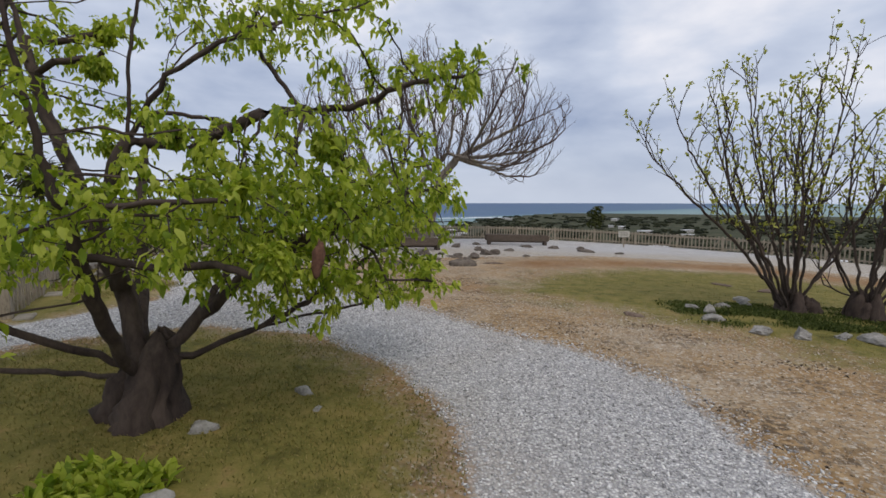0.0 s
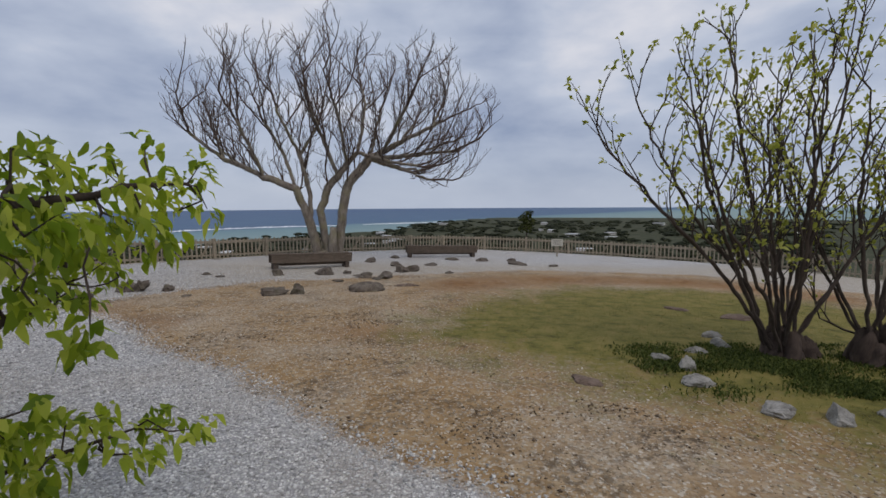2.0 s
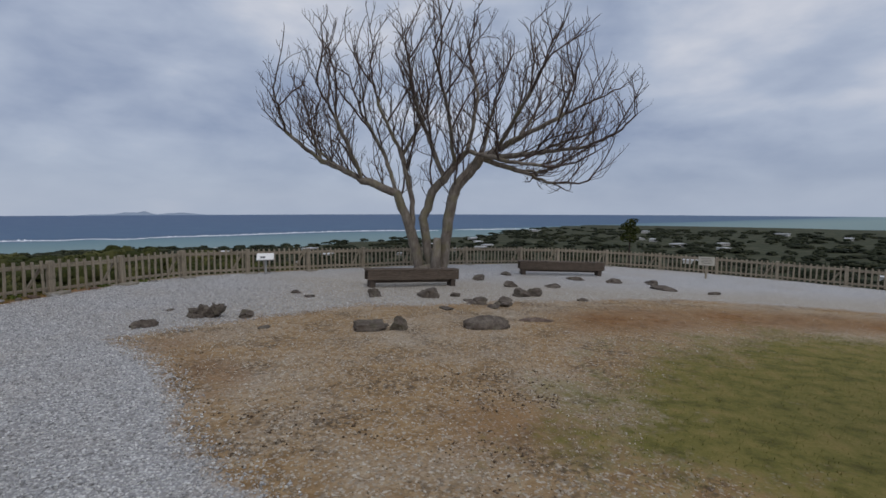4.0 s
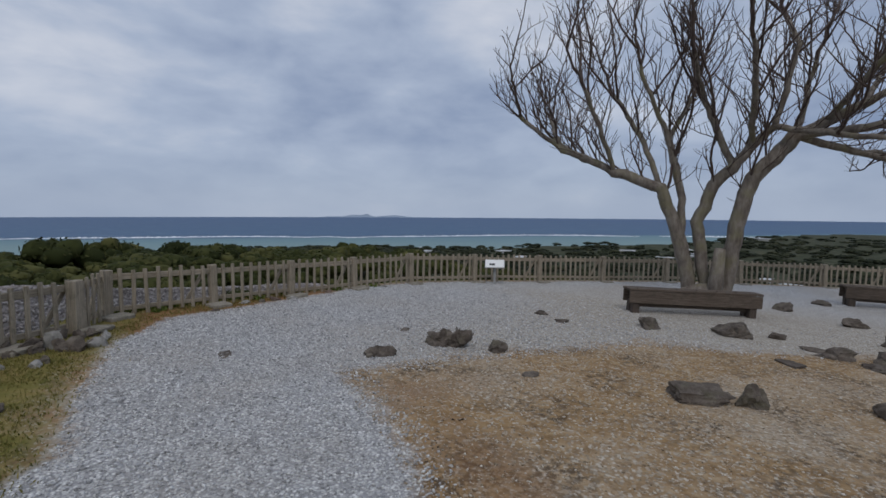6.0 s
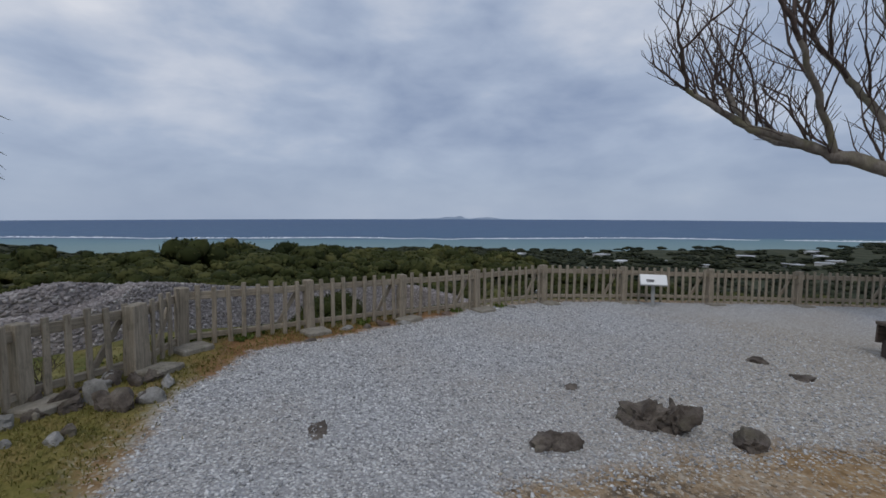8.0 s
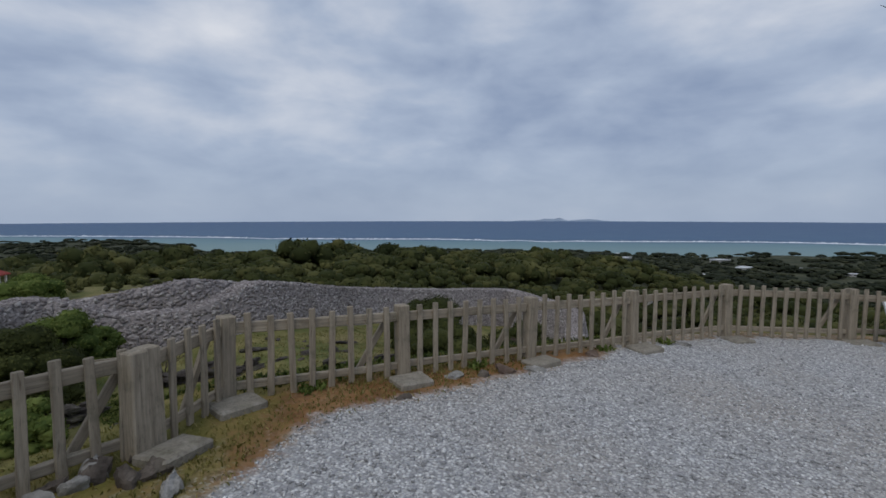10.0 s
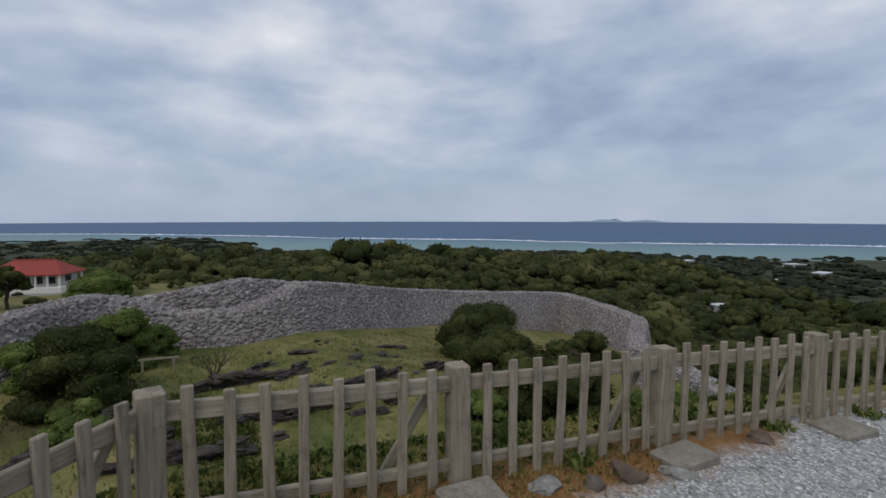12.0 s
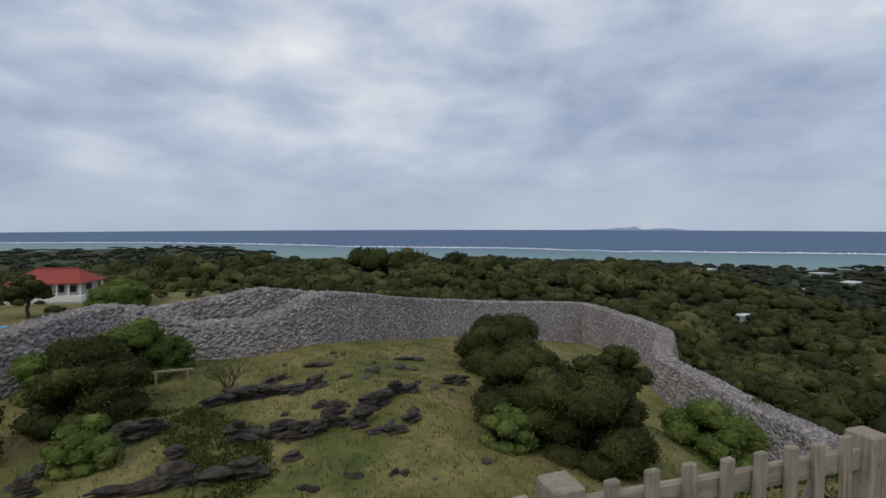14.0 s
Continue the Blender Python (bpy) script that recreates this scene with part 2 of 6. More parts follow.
# ---- helpers for meshes ----
def mesh_from(name, verts, faces, smooth=False):
    me = bpy.data.meshes.new(name)
    me.from_pydata([tuple(v) for v in verts] if not isinstance(verts, np.ndarray) else verts.tolist(), [], faces if isinstance(faces, list) else faces.tolist())
    if smooth:
        me.shade_smooth()
    return me


def put_mesh(name, me, material, parent=None, m=None, label=""):
    ob = new(name, me)
    if not me.materials:
        me.materials.append(material)
    if parent is not None:
        ob.parent = parent
    if m is not None:
        ob.matrix_basis = m
    if label:
        ob["label"] = label
    return ob


def part(name, bm, material, parent=None, label="", m=None, smooth=False):
    me = bpy.data.meshes.new(name)
    bm.to_mesh(me)
    bm.free()
    if smooth:
        me.shade_smooth()
    return put_mesh(name, me, material, parent, m, label)


def empty(name, m=None):
    ob = new(name)
    ob.empty_display_size = 0.2
    if m is not None:
        ob.matrix_basis = m
    return ob


def board(sx, sy, sz, bevel=0.006, wobble=0.0, seed=0, cuts=1):
    """A sawn board from -s/2 to s/2 with worn edges."""
    bm = bmesh.new()
    bmesh.ops.create_cube(bm, size=1.0)
    bmesh.ops.scale(bm, vec=(sx, sy, sz), verts=bm.verts)
    if cuts > 1:
        longest = max(range(3), key=lambda i: (sx, sy, sz)[i])
        edges = [e for e in bm.edges if abs((e.verts[0].co - e.verts[1].co)[longest]) > 1e-5]
        bmesh.ops.subdivide_edges(bm, edges=edges, cuts=cuts, use_grid_fill=True)
    rng = random.Random(seed)
    for v in bm.verts:
        v.co += Vector((rng.uniform(-1, 1), rng.uniform(-1, 1), rng.uniform(-1, 1))) * wobble
    if bevel:
        bmesh.ops.bevel(bm, geom=[e for e in bm.edges if len(e.link_faces) == 2 and e.calc_face_angle(0) > 0.6], offset=bevel, segments=1, affect="EDGES")
    return bm


def smooth_step(lo, hi, v):
    s = np.clip((v - lo) / (hi - lo), 0, 1)
    return s * s * (3 - 2 * s)


def poly_distance(poly, x, y):
    """Distance to the outline of a polygon, negative inside."""
    p = np.asarray(poly, float)
    best, inside = np.full(x.shape, 1e9), np.zeros(x.shape, bool)
    for (ax, ay), (bx, by) in zip(p, np.roll(p, -1, 0)):
        dx, dy = bx - ax, by - ay
        k = np.clip(((x - ax) * dx + (y - ay) * dy) / (dx * dx + dy * dy), 0, 1)
        best = np.minimum(best, np.hypot(x - ax - k * dx, y - ay - k * dy))
        if dy:
            inside ^= ((ay > y) != (by > y)) & (x < dx * (y - ay) / dy + ax)
    return np.where(inside, -best, best)


def waves(x, y, step, seed):
    """A smooth uneven surface between about -1 and 1."""
    rng = np.random.RandomState(seed)
    out = 0
    for k in range(7):
        a, p, f = rng.uniform(0, 6.28), rng.uniform(0, 6.28), (0.6 + 0.35 * k) / step
        out = out + np.sin((x * np.cos(a) + y * np.sin(a)) * f * 3.0 + p) / (1.5 + 0.5 * k)
    return out / 2.4


# ---- the plan ----
FENCE = [(-5.7, 5.9), (-6.5, 7.3), (-7.3, 8.55), (-8.04, 9.72), (-8.27, 10.61), (-8.75, 11.18), (-8.40, 12.58), (-8.07, 13.95), (-7.70, 15.35),
         (-7.22, 16.85), (-6.2, 18.2), (-4.93, 19.55), (-3.55, 20.98), (-2.0, 22.3), (-0.1, 23.5), (2.1, 24.7), (3.7, 25.3),
         (5.8, 25.6), (7.75, 25.0), (9.6, 24.2), (11.3, 23.3), (12.9, 22.2), (14.4, 21.0), (15.6, 19.5), (16.5, 17.8), (17.0, 15.9)]
PLAZA = FENCE + [(17.5, 9.0), (15.0, -4.0), (6.0, -11.0), (-4.0, -11.0), (-8.0, -4.0)]
ISLAND = [(0.4, 6.2), (-1.0, 7.95), (-2.1, 8.75), (-2.76, 9.6), (-3.5, 10.4), (-4.77, 11.3), (-3.9, 12.5), (-2.2, 14.6), (1.1, 15.9),
          (5.1, 17.2), (8.0, 17.1), (11.0, 16.5), (13.4, 13.0), (13.0, 8.0), (10.0, 2.0), (6.0, -2.0), (2.6, 0.5), (2.2, 3.0), (2.05, 4.3), (1.4, 5.4)]
LAWN = [(1.0, 9.0), (1.6, 10.6), (3.0, 12.6), (5.9, 14.2), (8.8, 13.8), (11.5, 11.0), (11.0, 6.0), (8.0, 3.0), (5.0, 4.2), (3.4, 6.4), (2.0, 7.8)]
TREE_BED = [(0.0, -4.0), (0.16, 1.0), (0.18, 2.56), (0.1, 3.4), (-0.54, 4.7), (-1.67, 5.75), (-3.2, 6.0), (-4.6, 5.0), (-5.5, 2.0), (-5.0, -4.0)]
VERGE = [(-4.6, 7.3), (-5.18, 8.96), (-6.27, 9.63), (-7.44, 10.56), (-8.1, 11.6), (-7.98, 12.3), (-7.75, 13.9), (-7.6, 15.0), (-8.5, 15.4), (-11, 12), (-8.0, 5.5), (-5.3, 5.6)]

COURT = [(-36.5, -6.0), (-45.3, 9.6), (-42.8, 18.6), (-53.5, 41.8), (-56.4, 66.9), (-39.2, 61.6), (-34.2, 53.0), (-18.0, 43.2), (-9.0, 36.0), (-8.0, 20.0), (-12.0, 0.0)]


def plateau(x, y):
    return -0.04 * x - 0.016 * y + 0.13 * np.exp(-((x - 4.5) ** 2 + (y - 6.0) ** 2) / 18.0) - 0.09 * np.exp(-((x + 1.2) ** 2 + (y - 17.8) ** 2) / 14.0)


def land(x, y):
    """The height of the ground: the hilltop, the walled valley, the wooded slopes and the plain down to the sea."""
    x, y = np.asarray(x, float), np.asarray(y, float)
    out = poly_distance(PLAZA, x, y)
    r = np.hypot(x + 7.4, y - 11.5)
    th = np.degrees(np.arctan2(-(x + 7.4), y - 11.5))
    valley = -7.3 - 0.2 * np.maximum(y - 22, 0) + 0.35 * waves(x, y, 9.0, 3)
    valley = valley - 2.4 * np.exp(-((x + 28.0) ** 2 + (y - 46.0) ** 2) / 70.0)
    slope = np.maximum(-16 - (r - 90) * 0.062, -58.5) + 4.0 * np.exp(-((r - 150) / 60.0) ** 2) * smooth_step(38, 55, th)
    slope = slope - 9 * np.exp(-((r - 120) / 70.0) ** 2) * smooth_step(44, 30, th)
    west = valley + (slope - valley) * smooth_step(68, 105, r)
    north = np.maximum(-9 * (1 - np.exp(-r / 12)) - 52 * (1 - np.exp(-r / 230)), -58.5)
    far = north + (west - north) * smooth_step(12, 34, th)
    shore = 770 + 450 * smooth_step(30, -20, th) + 700 * smooth_step(72, 86, th) + 650 * smooth_step(0, -14, th) + 25 * waves(x, y, 160.0, 5)
    far = far - 6 * smooth_step(shore - 40, shore + 40, r)
    near = plateau(x, y) + 0.012 * waves(x, y, 1.7, 8) - 0.08 * np.clip(out, 0, 0.5) - 0.5 * np.maximum(out - 0.5, 0)
    return near + (far - near) * smooth_step(0.6, 9.0, out)


def build_ground():
    cx, cy, segs = -1.0, 9.0, 340
    radii = [0.12 * i for i in range(1, 60)] + [7.2 + 0.2 * i for i in range(70)]
    while radii[-1] < 4900:
        radii.append(radii[-1] * 1.07)
    rr = np.array(radii)
    aa = np.linspace(0, 2 * np.pi, segs, endpoint=False)
    x = np.r_[cx, (cx + rr[:, None] * np.cos(aa)).ravel()]
    y = np.r_[cy, (cy + rr[:, None] * np.sin(aa)).ravel()]
    z = land(x, y)
    faces = [(0, 1 + i, 1 + (i + 1) % segs) for i in range(segs)]
    for k in range(len(radii) - 1):
        a, b = 1 + k * segs, 1 + (k + 1) * segs
        faces += [(a + i, b + i, b + (i + 1) % segs, a + (i + 1) % segs) for i in range(segs)]
    me = mesh_from("ground", np.stack([x, y, z], 1), faces, True)
    out = poly_distance(PLAZA, x, y)
    island, lawn = poly_distance(ISLAND, x, y), poly_distance(LAWN, x, y)
    bed, verge = poly_distance(TREE_BED, x, y), poly_distance(VERGE, x, y)
    soft = np.minimum(np.minimum(island, bed), np.minimum(verge, -out))
    # the far side of the island fades slowly into the gravel
    fade = np.where((y > 12.2) & (island < 0.4), np.maximum(island, -2.5) * 0.35, soft)
    gravel = 0.5 + np.clip(np.minimum(soft, fade), -1, 1) * 0.9
    gravel = np.where(out > 0.1, 0.0, gravel)
    green = 0.5 - np.clip(np.minimum(lawn * 0.35, np.minimum(bed + 0.25, verge * 0.8 + 0.05 + 0.5 * smooth_step(11.2, 11.9, y) * smooth_step(15.5, 14.5, y))), -1, 1) * 0.6
    green = np.where(out > 0.3, 1.0, green)
    rim = np.exp(-((island + 1.9) / 1.6) ** 2) * smooth_step(-0.5, 3.0, x) * smooth_step(10, 13, y)
    heel = np.exp(-((island + 0.5) / 0.7) ** 2) * smooth_step(-1.2, -2.6, x) * smooth_step(12.6, 11.4, y) * 0.6
    mud = np.exp(-((x - 0.6) ** 2 / 1.6 + (y - 9.4) ** 2 / 1.2)) * 0.6 + np.where((verge < 0.1) & (y > 10.9) & (x < -7.2), 0.85, 0.0) * smooth_step(15.6, 14.4, y) + np.exp(-((bed + 0.1) / 0.35) ** 2) * 0.55
    brown = np.clip(rim * 0.75 + heel * 0.85 + mud, 0, 1) * (out < 0.5)
    layer = me.color_attributes.new("zone", "FLOAT_COLOR", "POINT")
    layer.data.foreach_set("color", np.stack([gravel, green, brown, np.ones_like(x)], 1).astype(np.float32).ravel())
    r = np.hypot(x + 7.4, y - 11.5)
    th = np.degrees(np.arctan2(-(x + 7.4), y - 11.5))
    court = poly_distance(COURT, x, y)
    scrubby = smooth_step(4, 12, out) * smooth_step(-3, 6, court) * np.where((th > 74) & (r < 95), 0.15, 1.0)
    meadow = smooth_step(1.5, 4.0, out)
    layer = me.color_attributes.new("wild", "FLOAT_COLOR", "POINT")
    layer.data.foreach_set("color", np.stack([scrubby, meadow, 0.75 * smooth_step(-6.3, -3.2, x) * smooth_step(10.6, 13.0, y) * smooth_step(20.5, 17.5, y), np.ones_like(x)], 1).astype(np.float32).ravel())
    ob = put_mesh("ground", me, GROUND)
    return tagged(ob, "gravel hilltop with dry grass above a green valley", "ground", kind="structure")


build_ground()


# ---- sea ----
def sea_material():
    m = Nodes("sea_water")
    # the reef runs in a straight line along the coast; inside it lies the pale lagoon
    flat = m.n.new("ShaderNodeVectorMath")
    flat.operation = "DOT_PRODUCT"
    m.l.new(m.where("world", (1, 1, 0)), flat.inputs[0])
    flat.inputs[1].default_value = (-0.629, 0.777, 0.0)
    far = m.math("ADD", flat.outputs["Value"], m.span(m.noise(m.where("world", (1, 1, 0)), 0.004, 4.0), 0, 1, -90, 90))
    color = m.ramp(m.span(far, 700, 2600), [(0.0, (0.19, 0.28, 0.275)), (0.1, (0.16, 0.255, 0.265)), (0.205, (0.11, 0.21, 0.245)), (0.24, (0.048, 0.11, 0.20)), (1.0, (0.046, 0.10, 0.195))])
    color = m.mix(m.span(m.noise(m.where("world", (1, 3, 0)), 0.01, 5.0), 0.5, 0.8, 0, 0.3), color, (0.16, 0.26, 0.33))
    m.bump(m.noise(m.where("world", (1, 2, 0)), 0.12, 5.0), 0.3, 1.0)
    return m.done(color, 0.6, 0.2)


def foam_material():
    m = Nodes("breaking_surf")
    return m.done(m.mix(m.noise(m.where(), 0.08, 4.0), (0.7, 0.74, 0.78), (0.9, 0.9, 0.92)), 0.9, 0.1)


def ring_sheet(name, r0, r1, z, segs, material, rings=6):
    aa = np.linspace(0, 2 * np.pi, segs, endpoint=False)
    rr = np.geomspace(r0, r1, rings)
    v = [(r * math.cos(a), r * math.sin(a), z) for r in rr for a in aa]
    f = [(k * segs + i, (k + 1) * segs + i, (k + 1) * segs + (i + 1) % segs, k * segs + (i + 1) % segs) for k in range(rings - 1) for i in range(segs)]
    return put_mesh(name, mesh_from(name, v, f), material)


SEA, FOAM = sea_material(), foam_material()
tagged(ring_sheet("water", 560, 4900, -60.0, 256, SEA, 14), "calm blue-grey sea with a turquoise lagoon", "sea", kind="structure")


def surf(name, th0, th1, r0, r1, depth, seed):
    """A band of broken white water along the reef, between two bearings (degrees left of north)."""
    rng = np.random.RandomState(seed)
    n = int(abs(th1 - th0) * 9)
    verts, faces = [], []
    for i in range(n + 1):
        k = i / n
        a, r = radians(th0 + (th1 - th0) * k), r0 + (r1 - r0) * k + 14 * math.sin(9 * k + seed) + rng.uniform(-5, 5)
        w = depth * (0.25 + 0.75 * rng.rand() ** 2) * min(1, 12 * k, 12 * (1 - k))
        for d, h in ((0, 0.15), (w * 0.4, 1.1), (w, 0.15)):
            verts.append((-7 - (r + d) * math.sin(a), 11 + (r + d) * math.cos(a), -60 + h))
    for i in range(n):
        for j in (0, 1):
            faces.append((3 * i + j, 3 * i + j + 1, 3 * i + j + 4, 3 * i + j + 3))
    return tagged(put_mesh(name, mesh_from(name, verts, faces, True), FOAM), "white line of surf breaking along the reef", "surf", "surf along the reef", kind="structure")


surf("surf_1", 70.5, 42.5, 1300, 1134, 75, 1)
surf("surf_2", 36.5, 4, 1115, 1330, 70, 2)
surf("surf_3", 2, -30, 1350, 1700, 80, 3)
surf("surf_4", 44, 36, 1150, 1110, 30, 4)
surf("surf_5", 108, 70, 2300, 1303, 100, 5)


def far_islands():
    rng = np.random.RandomState(5)
    n, verts, faces = 90, [], []
    for i in range(n + 1):
        k = i / n
        a = radians(42.5 - 15.5 * k)
        h = 25 * math.exp(-((k - 0.42) / 0.035) ** 2) + 24 * math.exp(-((k - 0.33) / 0.08) ** 2) + 20 * math.exp(-((k - 0.62) / 0.12) ** 2) + 8 * math.exp(-((k - 0.15) / 0.1) ** 2) + rng.uniform(0, 3)
        h *= min(1, 8 * k, 8 * (1 - k))
        for r, z in ((4780, -60), (4800, -60 + h), (4860, -60)):
            verts.append((-7 - r * math.sin(a), 11 + r * math.cos(a), z))
    for i in range(n):
        for j in (0, 1):
            faces.append((3 * i + j, 3 * i + j + 1, 3 * i + j + 4, 3 * i + j + 3))
    # the pale blue of distance haze is mixed into the islands' base colour
    m = Nodes("island_colour_with_haze")
    mat = m.done(m.mix(m.noise(m.where(), 0.01), (0.26, 0.32, 0.41), (0.30, 0.37, 0.46)), 1.0, 0.0)
    tagged(put_mesh("backdrop", mesh_from("backdrop", verts, faces, True), mat), "low blue islands on the horizon", "island", kind="structure")


far_islands()


# ---- the fence ----
def build_fence():
    rng = random.Random(4)
    root = empty("fence", Matrix.Translation((FENCE[0][0], FENCE[0][1], float(plateau(*FENCE[0])))))
    tagged(root, "low weathered grey picket fence round the hilltop", "fence")
    base = root.matrix_basis.inverted()
    pickets = []
    for k in range(4):
        bm = board(0.05, 0.026, 0.66, 0.005, 0.0025, k, 3)
        me = bpy.data.meshes.new("picket")
        bm.to_mesh(me)
        bm.free()
        me.materials.append(WOOD_Z)
        pickets.append(me)
    posts = []
    for k in range(3):
        bm = board(0.112, 0.112, 0.92, 0.008, 0.003, 20 + k, 2)
        me = bpy.data.meshes.new("post")
        bm.to_mesh(me)
        bm.free()
        me.materials.append(WOOD_Z)
        posts.append(me)
    spots = []
    for i, (x, y) in enumerate(FENCE):
        z = float(plateau(x, y))
        a, b = FENCE[max(i - 1, 0)], FENCE[min(i + 1, len(FENCE) - 1)]
        turn = math.degrees(math.atan2(b[1] - a[1], b[0] - a[0]))
        z -= 0.035 if 3 <= i <= 8 else 0.0
        m = pose(x, y, z + 0.215 + rng.uniform(-0.012, 0.012), rng.uniform(-1.5, 1.5), rng.uniform(-1.5, 1.5), turn)
        put_mesh("post", posts[i % 3], WOOD_Z, root, base @ m)
        if i == 4:  # the post by the corner is doubled
            put_mesh("post", posts[1], WOOD_Z, root, base @ pose(x + 0.085, y - 0.085, z + 0.215, 1, -1, turn + 4))
        spots.append((Vector((x, y, float(plateau(x, y)) - (0.02 if 3 <= i <= 8 else 0.0))), turn))
    for i in range(len(FENCE) - 1):
        a, b = spots[i][0], spots[i + 1][0]
        d = b - a
        n = d.length
        turn, tilt = math.degrees(math.atan2(d.y, d.x)), -math.degrees(math.asin(d.z / n))
        inward = Vector((d.y, -d.x, 0)).normalized()
        for h, tall in ((0.565, 0.085), (0.115, 0.062)):
            bm = board(n - 0.10, 0.036, tall, 0.006, 0.004, i * 2, 3)
            mid_ = (a + b) / 2 + Vector((0, 0, h + rng.uniform(-0.01, 0.01)))
            part("rail", bm, WOOD_X, root, m=base @ pose(*mid_, 0, tilt + rng.uniform(-0.5, 0.5), turn))
        count = round(n / 0.158) - 1
        for k in range(count):
            s = (k + 1) / (count + 1)
            p = a + d * s + inward * 0.033 + Vector((0, 0, 0.345 + rng.uniform(-0.022, 0.016)))
            put_mesh("picket", pickets[rng.randrange(4)], WOOD_Z, root, base @ pose(*p, rng.uniform(-1.0, 1.0), rng.uniform(-1.3, 1.3), turn + rng.uniform(-4, 4)))
        # a slanting brace behind each bay, up to the next post
        bm = board(0.58, 0.03, 0.055, 0.005, 0.002, i, 1)
        p = b - d.normalized() * 0.26 - inward * 0.055 + Vector((0, 0, 0.33))
        part("brace", bm, WOOD_X, root, m=base @ pose(*p, 0, -58, turn))
    for i, (p, turn) in enumerate(spots):
        inward = Vector((math.sin(radians(turn)), -math.cos(radians(turn)), 0))
        big_one = i in (3, 4, 5, 6, 7, 8)
        sx, sy, sz = (rng.uniform(0.28, 0.36), rng.uniform(0.22, 0.28), 0.14) if big_one else (rng.uniform(0.28, 0.36), rng.uniform(0.2, 0.26), 0.1)
        at_ = p + inward * (0.07 + sy / 2)
        bm = board(sx, sy, sz, 0.014, 0.006, 60 + i, 1)
        slab = part("paving_slab", bm, SLAB, m=pose(at_.x, at_.y, float(plateau(at_.x, at_.y)) + 0.035 - sz / 2 + (0.015 if big_one else -0.01), rng.uniform(-2, 2), rng.uniform(-2, 2), turn + rng.uniform(-7, 7)))
        tagged(slab, "worn concrete slab at the foot of a fence post", "slab", "slabs at the fence posts")


build_fence()


# ---- benches ----
def build_bench(a, b, height):
    a, b = Vector(a), Vector(b)
    d = b - a
    n, turn = d.length, math.degrees(math.atan2(d.y, d.x))
    mid_ = (a + b) / 2
    z0 = float(land(mid_.x, mid_.y))
    root = empty("bench", pose(mid_.x, mid_.y, z0, 0, math.degrees(math.atan2(-(float(land(b.x, b.y)) - float(land(a.x, a.y))), n)), turn))
    for k, y in enumerate((-0.085, 0.085)):
        part("seat_plank", board(n, 0.165, 0.045, 0.008, 0.004, k, 6), BENCH_WOOD, root, m=pose(0, y, height - 0.022, 0, 0, 0))
    for y in (-0.15, 0.15):
        part("side_board", board(n - 0.02, 0.035, 0.235, 0.008, 0.005, 9, 6), BENCH_WOOD, root, m=pose(0, y, height - 0.166))
    for s in (-1, 1):
        for y in (-0.085, 0.085):
            part("leg", board(0.14, 0.12, height - 0.23 + 0.08, 0.012, 0.004, 3, 1), BENCH_LEG, root, m=pose(s * (n / 2 - 0.16), y, (height - 0.23 + 0.08) / 2 - 0.08))
        part("crosspiece", board(0.12, 0.255, 0.09, 0.01, 0.003, 5, 1), BENCH_LEG, root, m=pose(s * (n / 2 - 0.16), 0, height - 0.10))
    part("stretcher", board(n - 0.4, 0.05, 0.07, 0.008, 0.004, 7, 3), BENCH_WOOD, root, m=pose(0, 0.0, height * 0.3))
    bolts = 7
    for k in range(bolts):
        bm = bmesh.new()
        bmesh.ops.create_cone(bm, segments=8, radius1=0.012, radius2=0.009, depth=0.03, cap_ends=True)
        part("bolt", bm, BENCH_LEG, root, m=pose((k / (bolts - 1) - 0.5) * (n - 0.3), -0.135, height + 0.012))
    return root


tagged(build_bench((-2.6, 17.2), (-0.3, 18.4), 0.48), "dark weathered timber bench beneath the bare tree", "bench", "benches on the hilltop")
tagged(build_bench((1.68, 21.3), (4.6, 21.75), 0.46), "dark weathered timber bench on the gravel", "bench", "benches on the hilltop")


# ---- rocks on the hilltop ----
def rock_mesh(name, seed, sx, sy, sz, rough=0.35, material=None, detail=3, sharp=False):
    bm = bmesh.new()
    bmesh.ops.create_icosphere(bm, subdivisions=detail, radius=0.5)
    off = Vector((seed * 3.7, seed * 1.3, seed * 2.1))
    rng = random.Random(seed)
    cuts = [(Vector((rng.gauss(0, 1), rng.gauss(0, 1), rng.gauss(0.2, 0.7))).normalized(), rng.uniform(0.24, 0.42)) for _ in range(9)]
    for v in bm.verts:
        p = v.co.copy()
        for n_, d_ in cuts:
            over_ = p.dot(n_) - d_
            if over_ > 0:
                p -= n_ * over_ * 0.92
        k = noise.fractal(p * 2.0 + off, 0.9, 2.1, 3) * rough * 0.6 - abs(noise.noise(p * 5.0 + off)) * rough * 0.55 + noise.noise(p * 13.0 + off) * rough * 0.16
        v.co = p * (1.05 + k)
        if v.co.z < -0.25:
            v.co.z = -0.25
    for v in bm.verts:
        v.co = Vector((v.co.x * sx, v.co.y * sy, (v.co.z + 0.2) * sz * 1.35))
    return bm


